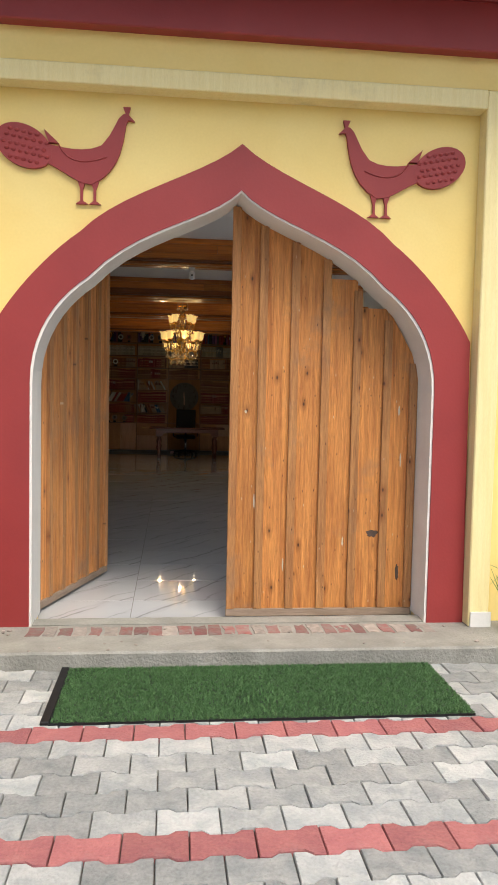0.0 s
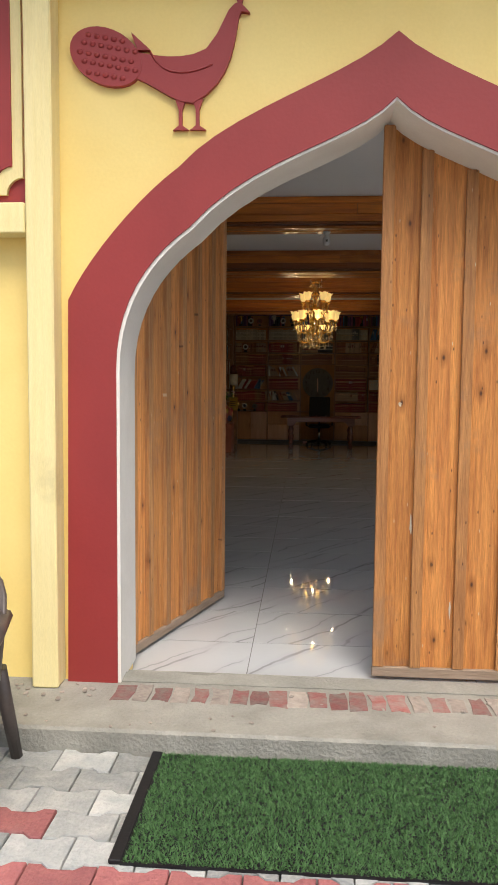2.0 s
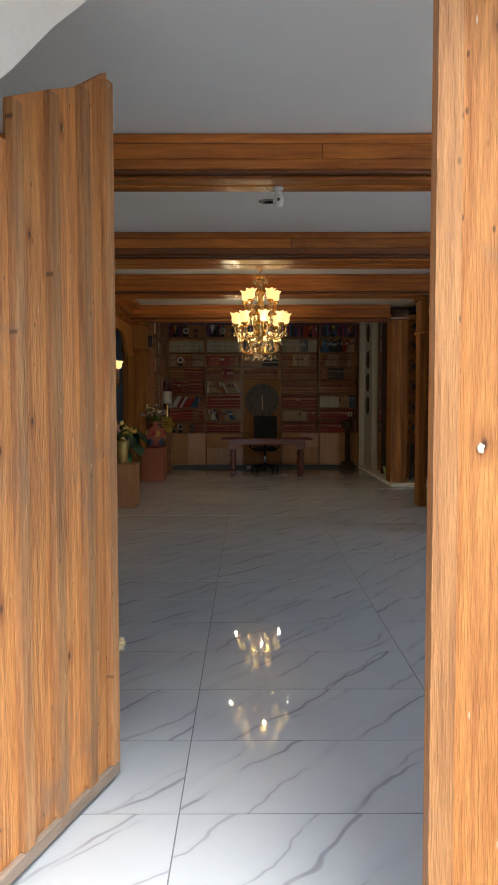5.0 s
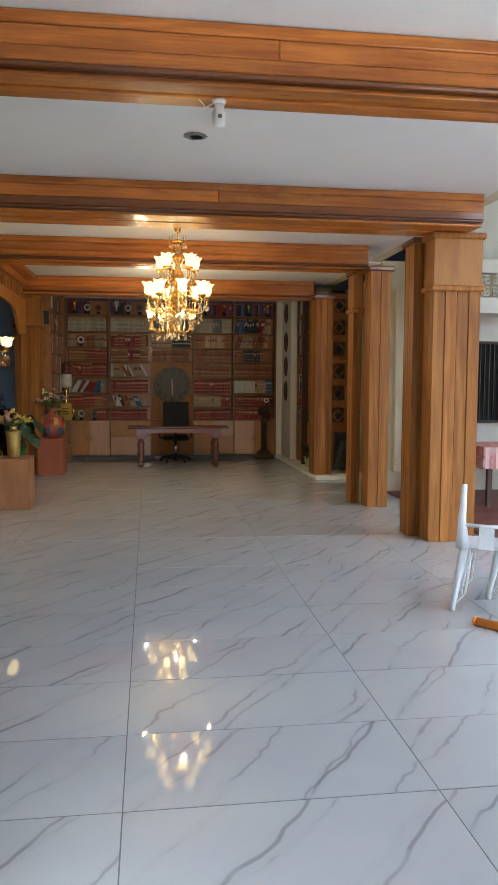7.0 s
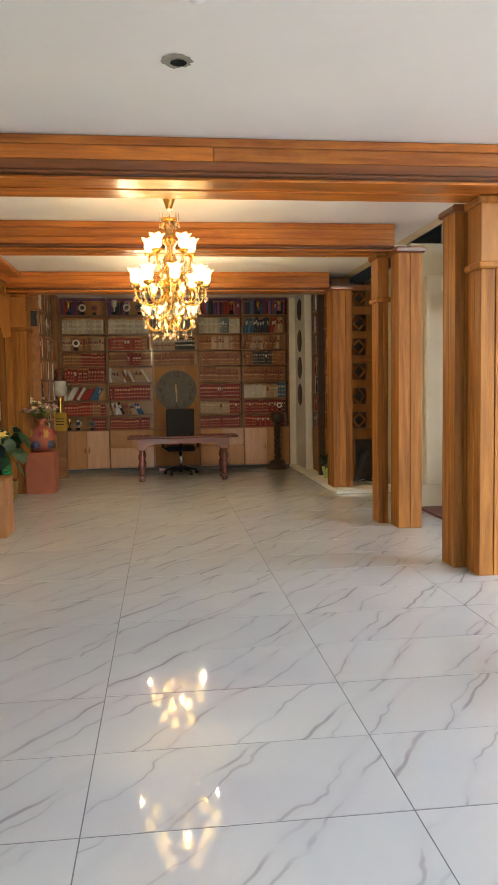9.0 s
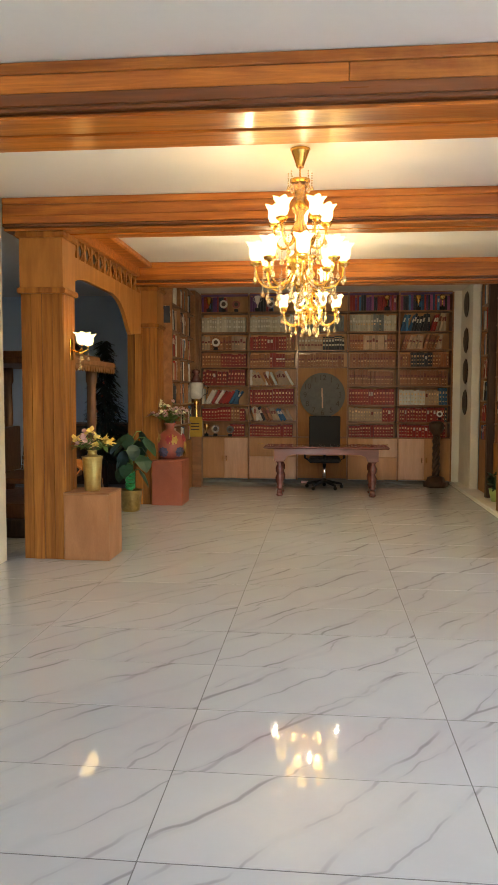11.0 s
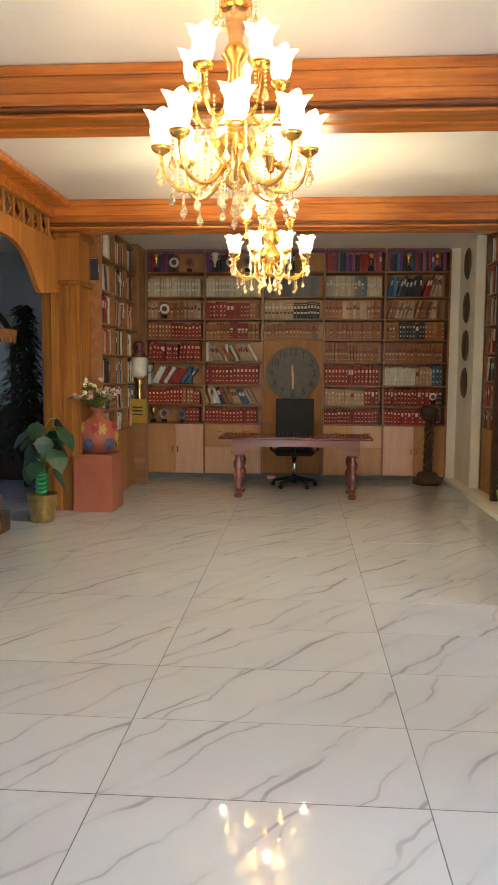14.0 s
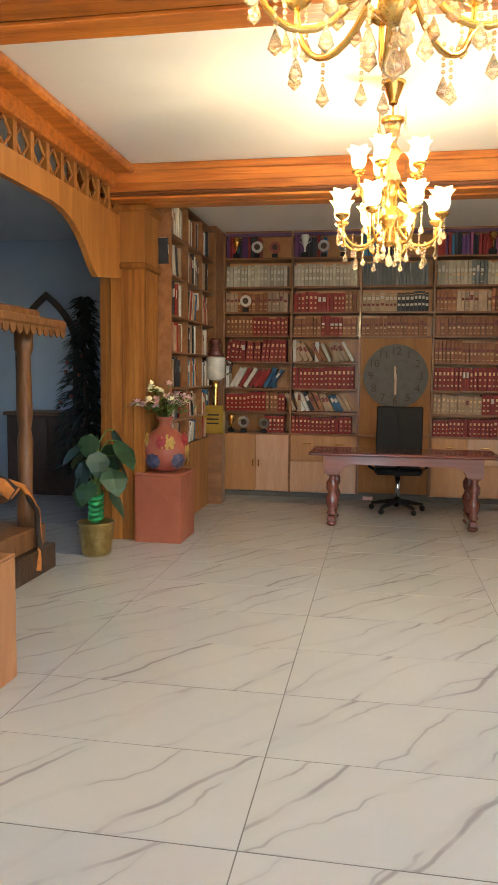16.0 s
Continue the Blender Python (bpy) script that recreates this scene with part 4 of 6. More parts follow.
def book(colour, h, w, style):
    key = (colour, round(h / 0.015), round(w / 0.006), style)
    if key not in BOOKS:
        BOOKS[key] = finish(book_mesh(bmesh.new(), round(w / 0.006) * 0.006, round(h / 0.015) * 0.015, 0.17, style), "book", BOOKMATS[colour], GILT, REDLABEL if colour in ("brown", "tan") else PAPER, PAPER)
    return BOOKS[key]


loose = []
LIMIT = 300
made = 0


def put_book(me, m, colour, where):
    global made
    if made < LIMIT:
        ob = new("book", me)
        ob.matrix_world = m
        tagged(ob, f"{WORDS[colour]} bound volume on a dark wood {where}", "book", "shelved books")
        made += 1
    else:
        loose.append((me, m))


def fill(x0, x1, z, gap, colours, base, where, rb, style=1, lean=0.0, wide=(0.03, 0.048), fullness=1.0):
    """Stand a row of volumes on a shelf; base maps shelf (x, depth, z) to the world."""
    x = x0 + 0.008
    end = x0 + (x1 - x0) * fullness
    colour = rb.choice(colours)
    run, hk = 0, 0.8
    while True:
        if run <= 0:
            run, colour, hk = rb.randint(1, 2) if lean or style in (0, 3) else rb.randint(3, 9), rb.choice(colours), rb.uniform(0.8, 0.95)
        w = rb.uniform(*wide)
        h = gap * (hk + rb.uniform(-0.02, 0.02))
        tilt = lean * rb.uniform(0.8, 1.1) if lean and rb.random() < 0.8 else 0.0
        step = w + 0.004 + abs(math.sin(tilt)) * 0.02
        if tilt:
            step = max(step, w / max(0.4, math.cos(tilt)))
        if x + step + (h * math.sin(abs(tilt)) if tilt > 0 else 0) > end - 0.006:
            break
        me = book(colour, h, w, style if rb.random() < 0.85 else rb.choice((0, 3)))
        ww = round(w / 0.006) * 0.006
        lift = ww / 2 * abs(math.sin(tilt))
        put_book(me, base @ Matrix.Translation((x + w / 2, rb.uniform(0.02, 0.05), z + lift + 0.0005)) @ Matrix.Rotation(tilt, 4, "Y"), colour, where)
        x += step
        run -= 1


rb = random.Random(11)
BACK = Matrix.Translation((0, YB, 0))
# colours, spine style, lean and width of the volumes, shelf by shelf from the lowest, bay by bay
RED, BRN = ["maroon", "maroon", "maroon", "red"], ["brown", "brown", "tan", "brown"]
STOCK = {
    (0, 0): (["maroon"], 1, 0), (0, 1): (["maroon"], 1, 0), (0, 3): (["maroon"], 1, 0), (0, 4): (["maroon", "red"], 1, 0),
    (1, 0): (["maroon", "red", "brown"], 1, 0), (1, 1): (["blue", "tan", "white", "brown", "dark"], 3, -0.5), (1, 3): (["maroon", "maroon", "tan"], 1, 0), (1, 4): (["maroon", "maroon", "dark"], 1, 0),
    (2, 0): (["white", "maroon", "maroon", "blue", "red"], 0, 0.6), (2, 1): (["red", "maroon", "maroon"], 1, 0), (2, 3): (RED, 1, 0), (2, 4): (["maroon", "tan", "blue", "white"], 1, 0),
    (3, 0): (["maroon", "maroon"], 1, 0.12), (3, 1): (["tan", "brown", "white"], 3, -0.55), (3, 3): (BRN, 2, 0), (3, 4): (["brown", "brown", "tan"], 2, 0),
    (4, 0): (["brown", "maroon"], 1, 0), (4, 1): (["brown", "brown", "maroon"], 2, 0), (4, 2): (["tan", "brown"], 2, 0), (4, 3): (["brown"], 2, 0), (4, 4): (["brown", "brown", "dark"], 1, 0),
    (5, 0): (["brown", "tan", "tan"], 2, 0), (5, 1): (["brown", "maroon", "green"], 1, 0), (5, 2): (["dark", "white", "white", "tan"], 4, 0), (5, 3): (["tan", "tan", "brown"], 2, 0), (5, 4): (["tan", "tan", "brown"], 2, 0.35),
    (6, 0): (["grey"], 4, 0), (6, 1): (["grey"], 4, 0), (6, 2): (["steel"], 0, 0), (6, 3): (["steel", "tan", "grey"], 2, 0), (6, 4): (["blue", "red", "tan", "dark"], 3, 0.3),
}
for j in range(8):
    for i in range(5):
        if i == 2 and j < 4:
            continue
        x0, x1, z, gap = COLS[i] + 0.014, COLS[i + 1] - 0.014, SHELF_Z[j], SHELF_Z[j + 1] - SHELF_Z[j] - 0.03
        cols, style, lean = STOCK[j, i] if j < 7 else (["purple", "dark", "pink", "maroon", "blue"], 0, 0.0)
        if j == 0 and i == 0:
            x0 += 0.5
        fill(x0, x1, z, gap, cols, BACK, "bookcase", rb, style, lean, (0.034, 0.044) if j == 6 else ((0.026, 0.046) if j == 7 else (0.036, 0.054)), 0.55 if j == 7 and i < 3 else 0.985)


def trophy(at, h, kind, m, label):
    t = thing("trophy", at, label, "trophy", "trophies on the shelf")
    part("base", boxes((-h * 0.16, h * 0.16, -h * 0.12, h * 0.12, 0, h * 0.22), bevel=0.004), BLACK, t)
    if kind == "cup":
        part("cup", lathe(bmesh.new(), [(h * 0.05, h * 0.22), (h * 0.03, h * 0.4), (h * 0.13, h * 0.6), (h * 0.2, h * 0.95), (h * 0.17, h)], 12), m, t)
        for s in (-1, 1):
            part("ear", tube(bmesh.new(), [(s * h * 0.14, 0, h * 0.62), (s * h * 0.28, 0, h * 0.72), (s * h * 0.27, 0, h * 0.86), (s * h * 0.18, 0, h * 0.9)], h * 0.018, 6), m, t)
    elif kind == "disc":
        bm = bmesh.new()
        slab(bm, [(h * 0.32 * math.cos(a), h * 0.6 + h * 0.32 * math.sin(a)) for a in (2 * math.pi * i / 18 for i in range(18))], -0.012, 0.012)
        part("disc", bm, m, t)
        bm = bmesh.new()
        slab(bm, [(h * 0.17 * math.cos(a), h * 0.6 + h * 0.17 * math.sin(a)) for a in (2 * math.pi * i / 14 for i in range(14))], -0.017, -0.0125)
        part("medallion", bm, DARKWOOD, t)
    else:
        part("stem", lathe(bmesh.new(), [(h * 0.06, h * 0.22), (h * 0.03, h * 0.5), (h * 0.05, h * 0.62)], 10), m, t)
        part("globe", ball(bmesh.new(), (0, 0, h * 0.8), h * 0.19, n=12), m, t)


for x, z, h, kind, m, label in ((-1.68, 2.97, 0.25, "cup", GOLD, "small gilt trophy cup on the top shelf"), (-1.42, 2.97, 0.22, "disc", CERAMIC, "round award shield on a black base"), (-1.2, 2.97, 0.21, "disc", CLAYRED, "round red award shield on a black base"), (-0.83, 2.97, 0.27, "cup", CERAMIC, "white trophy cup on the top shelf"),
                              (-0.6, 2.97, 0.22, "disc", STEEL, "round silver award shield"), (-0.36, 2.97, 0.24, "disc", SLATE, "dark round award dial"), (1.38, 2.97, 0.27, "globe", GOLD, "gilt globe trophy on a black base"), (1.9, 2.97, 0.25, "cup", GOLD, "gilt figure trophy cup"), (2.3, 2.97, 0.27, "globe", GOLD, "gilt globe trophy on a black base"),
                              (-1.55, 2.31, 0.22, "disc", WHITE, "white round clock award among books"), (-1.72, 0.81, 0.22, "cup", GOLD, "small gilt trophy cup on the lowest shelf"), (-1.56, 0.81, 0.22, "disc", STEEL, "silver award shield on the lowest shelf"), (-1.3, 0.81, 0.2, "disc", SLATE, "dark award dial on the lowest shelf"), (2.28, 1.12, 0.16, "disc", WHITE, "white star award on the shelf")):
    trophy((x, YB - 0.06 + (0.08 if z > 2.9 else 0.03), z), h, kind, m, label)
setting("shelf_film", boxes((-1.81, 2.46, YB + 0.012, YB + 0.014, 3.23, 3.268)), VEIL, "dark purple valance behind the top shelf edge", "trim")


def side_case(at, turn, length, label, bays, seed, deep=0.30):
    """Open shelving over a plain base, local x along its length, books face -y."""
    sc = thing("side_bookcase", at, label, "bookcase", "side bookcases", turn)
    part("base_panel", boxes((0, length, 0.0, deep, 0.0, 0.80)), PANEL, sc, "plain brown base panel")
    part("back_panel", boxes((0, length, deep - 0.02, deep, 0.80, 3.22)), CASE, sc)
    zs = [0.80, 1.08, 1.40, 1.75, 2.10, 2.48, 2.86, 3.22]
    for i in range(bays + 1):
        x = min(max(i * length / bays, 0.013), length - 0.013)
        part("upright", boxes((x - 0.012, x + 0.012, 0, deep - 0.021, 0.801, 3.22)), CASE, sc)
    base = pose(*at, 0, 0, turn)
    r = random.Random(seed)
    for j, z in enumerate(zs):
        for i in range(bays):
            part("shelf", boxes((i * length / bays + 0.0135, (i + 1) * length / bays - 0.0135, 0.003, deep - 0.021, z - 0.02, z)), CASE, sc)
            if j < len(zs) - 1:
                fill(i * length / bays + 0.014, (i + 1) * length / bays - 0.014, z, zs[j + 1] - z - 0.03, ["white", "white", "tan", "maroon", "dark", "brown", "white", "red", "blue", "tan", "dark"], base, "side bookcase", r, r.choice((0, 3)), r.choice((0, 0, 0.25, -0.25)), (0.014, 0.04), r.uniform(0.75, 0.98))


side_case((-1.86, 17.56, 0), 90, 1.86, "dark wood side bookcase with loose paperbacks", 3, 4)
side_case((2.75, 18.88, 0.056), -90, 1.58, "wood side bookcase of mixed books over a brown base", 3, 7)

# the volumes past the first three hundred stay joined
vs, fs, ms, slots, base_i = [], [], [], [], 0
for me, m in loose:
    idx = []
    for mm in me.materials:
        if mm not in slots:
            slots.append(mm)
        idx.append(slots.index(mm))
    vs += [tuple(m @ v.co) for v in me.vertices]
    for p in me.polygons:
        fs.append([base_i + k for k in p.vertices]); ms.append(idx[p.material_index])
    base_i = len(vs)
me = bpy.data.meshes.new("more_books")
me.from_pydata(vs, [], fs)
for mm in slots:
    me.materials.append(mm)
me.polygons.foreach_set("material_index", ms)
tagged(new("more_books", me), "rows of further bound volumes and paperbacks on shelves", "books", kind="stuff")

# ---- wall clock, desk, chair ----
ck = thing("wall_clock", (0.30, 19.86, 1.53), "large round slate wall clock with raised numerals", "clock")
bm = bmesh.new()
slab(bm, [(0.385 * math.cos(a), 0.385 * math.sin(a)) for a in (2 * math.pi * i / 48 for i in range(48))], -0.04, 0.048)
part("dial", bm, SLATE, ck)
for i in range(12):
    a = radians(90 - 30 * (i + 1))
    txt = bpy.data.curves.new("numeral", "FONT")
    txt.body, txt.size, txt.extrude, txt.align_x, txt.align_y = str(i + 1), 0.13, 0.004, "CENTER", "CENTER"
    txt.materials.append(DARKWOOD)
    num = part("numeral", txt, DARKWOOD, ck)
    num.matrix_basis = pose(0.30 * math.cos(a), -0.043, 0.30 * math.sin(a), 90, 0, 0)
part("hour_hand", boxes((-0.012, 0.012, -0.052, -0.044, -0.22, 0.03)), CABPALE, ck, "pale wooden hand")
part("minute_hand", boxes((-0.02, 0.002, -0.058, -0.053, -0.03, 0.12)), CABPALE, ck, "pale wooden hand")

desk = thing("desk", (0.36, 18.42, 0), "polished mahogany desk with turned legs", "desk")
part("desktop", boxes((-0.94, 0.94, -0.33, 0.33, 0.725, 0.76), bevel=0.014), DESKWOOD, desk)
apron = [(-0.78, 0.724), (-0.78, 0.54)] + bez((-0.62, 0.54), (-0.60, 0.62), (-0.56, 0.635), (-0.48, 0.64), 5) + bez((0.48, 0.64), (0.56, 0.635), (0.60, 0.62), (0.62, 0.54), 5) + [(0.78, 0.54), (0.78, 0.724)]
part("front_apron", slab(bmesh.new(), apron, -0.29, -0.26), mat("worn_mahogany_apron", (0.22, 0.08, 0.06), (0.15, 0.05, 0.04), 0.35, 3, (0.6, 6, 6), 0.06, 10, coat=0.5), desk, "worn paler apron board")
part("rear_apron", boxes((-0.72, 0.72, 0.245, 0.27, 0.60, 0.724), bevel=0.004), DESKWOOD, desk)
for s in (-1, 1):
    part("side_apron", boxes((s * 0.72 - 0.0125, s * 0.72 + 0.0125, -0.24, 0.24, 0.60, 0.724)), DESKWOOD, desk)
    part("foot_bar", boxes((s * 0.70 - 0.04, s * 0.70 + 0.04, -0.27, 0.27, 0.045, 0.10), bevel=0.01), DESKWOOD, desk)
    for y in (-0.22, 0.22):
        bm = boxes((s * 0.70 - 0.055, s * 0.70 + 0.055, y - 0.055, y + 0.055, 0.52, 0.60), bevel=0.006)
        lathe(bm, [(0.03, 0.10), (0.055, 0.13), (0.035, 0.16), (0.06, 0.22), (0.065, 0.28), (0.04, 0.34), (0.06, 0.38), (0.062, 0.44), (0.035, 0.49), (0.05, 0.52)], 14, (s * 0.70, y, 0))
        lathe(bm, [(0.04, 0.0), (0.055, 0.02), (0.04, 0.045)], 12, (s * 0.70, y, 0))
        part("leg", bm, DESKWOOD, desk)

oc = thing("office_chair", (0.34, 19.15, 0), "black mesh office chair behind the desk", "chair")
part("seat", boxes((-0.26, 0.26, -0.25, 0.25, 0.44, 0.52), bevel=0.03), BLACK, oc)
bm = boxes((-0.25, 0.25, -0.215, -0.185, 0.60, 1.20), bevel=0.012)
part("backrest", bm, BLACK, oc)
part("back_spine", boxes((-0.012, 0.012, -0.235, -0.216, 0.55, 1.16)), BLACK, oc)
part("back_bar", tube(bmesh.new(), [(0, -0.2, 0.62), (0, -0.24, 0.5), (0, -0.1, 0.43)], 0.025), BLACK, oc)
part("gas_stem", lathe(bmesh.new(), [(0.03, 0.1), (0.03, 0.44)], 10), STEEL, oc)
for s in (-1, 1):
    part("armrest", tube(bmesh.new(), [(s * 0.25, 0.05, 0.46), (s * 0.32, 0.05, 0.5), (s * 0.32, 0.02, 0.66), (s * 0.30, -0.16, 0.68), (s * 0.30, 0.12, 0.68)], 0.018), BLACK, oc)
for i in range(5):
    a = radians(90 + 72 * i)
    f = part("base_arm", tube(bmesh.new(), [(0, 0, 0.13), (0.3 * math.cos(a), 0.3 * math.sin(a), 0.075)], [0.03, 0.018], 6), BLACK, oc)
    part("castor", ball(bmesh.new(), (0.3 * math.cos(a), 0.3 * math.sin(a), 0.032), 0.032, n=8), BLACK, f)
sock = thing("wall_socket", (0.0, 19.92, 0.07), "small pink paper packet on the floor by the niche", "packet")
part("packet", boxes((-0.06, 0.06, -0.06, -0.02, -0.07, -0.03)), PETALP, sock)

st = thing("twisted_stand", (2.2, 19.6, 0), "dark carved barley-twist pedestal stand", "stand")
part("foot", lathe(bmesh.new(), [(0.2, 0.0), (0.2, 0.07), (0.16, 0.09), (0.14, 0.16), (0.08, 0.18)], 6), DARKWOOD, st)
bm = bmesh.new()
for k in range(3):
    tube(bm, [(0.035 * math.cos(i * 0.5 + k * 2.09), 0.035 * math.sin(i * 0.5 + k * 2.09), 0.17 + i * 0.026) for i in range(27)], 0.034, 6)
part("twisted_shaft", bm, DARKWOOD, st)
part("top_bowl", lathe(bmesh.new(), [(0.05, 0.86), (0.08, 0.90), (0.13, 0.97), (0.12, 1.06), (0.07, 1.1)], 10), DARKWOOD, st)

# ---- lamps ----
def tulip(bm, at, r, h, n=20):
    return lathe(bm, [(r * 0.30, 0), (r * 0.66, h * 0.14), (r * 0.80, h * 0.4), (r * 0.74, h * 0.62), (r * 0.84, h * 0.8), (r * 1.08, h)], n, at, 0.26, 5)


def drop(bm, at, s):
    lathe(bm, [(0.0005, -s), (0.3 * s, -0.72 * s), (0.22 * s, -0.45 * s), (0.03 * s, 0.0)], 6, at)
    for i in range(5):
        ball(bm, (at[0], at[1], at[2] + 0.01 + 0.017 * i), 0.0065, n=5)
    return bm


def chandelier(at):
    """Two-tier brass and crystal chandelier; origin at its ceiling rose."""
    c = thing("chandelier", at, "brass and amber crystal chandelier with lit tulip shades", "chandelier", "chandeliers")
    part("ceiling_rose", lathe(bmesh.new(), [(0.025, -0.13), (0.03, -0.11), (0.065, -0.02), (0.075, 0.0)], 16), GOLD, c)
    part("rod", tube(bmesh.new(), [(0, 0, -0.12), (0, 0, -0.22)], 0.006, 6), GOLD, c)
    part("body", lathe(bmesh.new(), [(0.02, -0.98), (0.05, -0.95), (0.03, -0.9), (0.09, -0.84), (0.1, -0.79), (0.04, -0.74), (0.035, -0.66), (0.065, -0.6), (0.03, -0.54), (0.025, -0.46), (0.06, -0.42), (0.025, -0.36), (0.04, -0.30), (0.025, -0.25), (0.07, -0.235), (0.075, -0.215), (0.02, -0.2)], 16), GOLD, c)
    part("crystal_column", lathe(bmesh.new(), [(0.035, -0.62), (0.067, -0.58), (0.035, -0.52), (0.028, -0.47), (0.062, -0.42), (0.028, -0.37), (0.042, -0.30), (0.06, -0.24)], 10), CRYSTAL, c)
    for n, r, z, sh, ph in ((5, 0.20, -0.52, 0.06, 0.3), (8, 0.32, -0.81, 0.062, 0.1)):
        for i in range(n):
            a = 2 * math.pi * i / n + ph
            ca, sa = math.cos(a), math.sin(a)
            arm = part("arm", tube(bmesh.new(), [(ca * q * r, sa * q * r, z + h) for q, h in bez((0.1, 0.0), (0.35, -0.26), (1.05, -0.22), (1.0, 0.0), 12)], 0.009, 6), GOLD, c)
            part("cup", lathe(bmesh.new(), [(0.012, -0.03), (0.04, -0.01), (0.045, 0.005), (0.02, 0.012)], 10, (ca * r, sa * r, z)), GOLD, arm)
            part("shade", tulip(bmesh.new(), (ca * r, sa * r, z + 0.012), sh, sh * 2.1), SHADE, arm, "lit tulip glass shade")
            for da, dr, dz in ((0.12, 1.02, -0.09), (-0.12, 1.02, -0.09), (0, 0.7, -0.24), (0.2, 0.86, -0.2)):
                part("crystal_drop", drop(bmesh.new(), (math.cos(a + da) * r * dr, math.sin(a + da) * r * dr, z + dz), 0.06), CRYSTAL, arm)
    for n, r, z, s in ((8, 0.13, -0.93, 0.06), (5, 0.07, -1.0, 0.07), (8, 0.085, -0.25, 0.05)):
        for i in range(n):
            a = 2 * math.pi * i / n
            part("crystal_drop", drop(bmesh.new(), (math.cos(a) * r, math.sin(a) * r, z), s), CRYSTAL, c)
    part("finial", drop(bmesh.new(), (0, 0, -1.02), 0.09), CRYSTAL, c)
    return c


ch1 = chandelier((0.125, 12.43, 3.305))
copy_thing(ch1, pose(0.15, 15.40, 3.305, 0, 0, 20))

sc = thing("wall_lamp", (-2.07, 13.80, 2.0), "brass wall lamp with two lit tulip shades and crystals", "wall lamp")
part("back_plate", boxes((0, 0.012, -0.04, 0.04, -0.14, 0.06), bevel=0.004), GOLD, sc)
for s in (-1, 1):
    arm = part("arm", tube(bmesh.new(), [(0.012, s * 0.01, -0.04), (0.08, s * 0.05, -0.07), (0.14, s * 0.09, -0.04), (0.14, s * 0.09, 0.0)], 0.008, 6), GOLD, sc)
    part("shade", tulip(bmesh.new(), (0.14, s * 0.09, 0.0), 0.065, 0.11), SHADE, arm, "lit tulip glass shade")
    part("crystal_drop", drop(bmesh.new(), (0.14, s * 0.09, -0.09), 0.06), CRYSTAL, arm)
part("crystal_drop", drop(bmesh.new(), (0.09, 0, -0.16), 0.08), CRYSTAL, sc)

hb = thing("hanging_bulb", (0.175, 8.21, 3.02), "unlit white bulb in a holder under the beam", "bulb")
part("holder", lathe(bmesh.new(), [(0.03, -0.02), (0.04, 0.0)], 12), CEIL, hb)
part("socket", lathe(bmesh.new(), [(0.025, -0.05), (0.025, -0.02)], 10), CEIL, hb)
part("bulb", lathe(bmesh.new(), [(0.005, -0.14), (0.03, -0.13), (0.036, -0.11), (0.036, -0.06), (0.02, -0.045)], 14), BULB, hb)
part("printing", boxes((-0.01, 0.01, -0.0375, -0.036, -0.1, -0.08)), SLATE, hb)
part("cord", tube(bmesh.new(), [(-0.02, 0, -0.01), (-0.07, 0, -0.04), (-0.1, 0, -0.005), (-0.11, 0, 0.0)], 0.003, 4), CEIL, hb)
ho = thing("ceiling_hole", (0.14, 9.68, CEILING), "ragged hole in the ceiling plaster, its dark inside a painted disc", "ceiling hole")
bm = bmesh.new()
r4 = random.Random(2)
lathe(bm, [(0.085, -0.003), (0.078, 0.0)], 26)
for v in bm.verts:
    v.co.x *= r4.uniform(0.85, 1.15); v.co.y *= r4.uniform(0.85, 1.15)
part("broken_rim", bm, CONCRETE, ho)
# the hole's inner shade is a flat black disc, with no recess behind
part("dark_hollow", lathe(bmesh.new(), [(0.046, -0.0055), (0.04, -0.0035)], 11, (0.012, 0.014, 0)), HOLE_SHADE, ho)

# ---- left side: pedestals, vases, plants, swing ----
def pedestal(at, w, d, h, m, label):
    p = thing("pedestal", at, label, "pedestal", "pedestals")
    part("box", boxes((-w / 2, w / 2, -d / 2, d / 2, 0, h - 0.02), bevel=0.004), m, p)
    part("top", boxes((-w / 2 - 0.002, w / 2 + 0.002, -d / 2 - 0.002, d / 2 + 0.002, h - 0.019, h), bevel=0.004), m, p)


pedestal((-1.865, 13.79, 0), 0.43, 0.43, 0.63, TANBOX, "tan laminate pedestal box before the column")
pedestal((-1.835, 17.28, 0), 0.43, 0.50, 0.63, REDBOX, "red-brown laminate pedestal box with scuffs")


def leafmesh(bm, at, size, yaw, pitch, wide=0.75):
    """A bent heart-shaped leaf."""
    m = Matrix.Translation(at) @ Matrix.Rotation(yaw, 4, "Z") @ Matrix.Rotation(pitch, 4, "Y")
    prof = [(0.0, 0.0, 0), (0.12, 0.34, -0.02), (0.4, 0.5, -0.03), (0.75, 0.3, -0.1), (1.0, 0.0, -0.22)]
    mid = [bm.verts.new(m @ Vector((x * size, 0, z * size + 0.03 * size))) for x, y, z in prof]
    for s in (-1, 1):
        side = [bm.verts.new(m @ Vector((x * size, s * y * size * wide, z * size))) for x, y, z in prof[1:-1]]
        ch = [mid[0]] + side + [mid[-1]]
        for i in range(4):
            q = [mid[i], mid[i + 1], ch[i + 1], ch[i]]
            q = list(dict.fromkeys(q))
            if len(q) > 2:
                bm.faces.new(q)


def bloom(bm, at, r, rr):
    for k in range(12):
        a, p = rr.uniform(0, 6.28), rr.uniform(-1.2, 0.3)
        leafmesh(bm, at, r * rr.uniform(0.7, 1.1), a, p, 0.9)


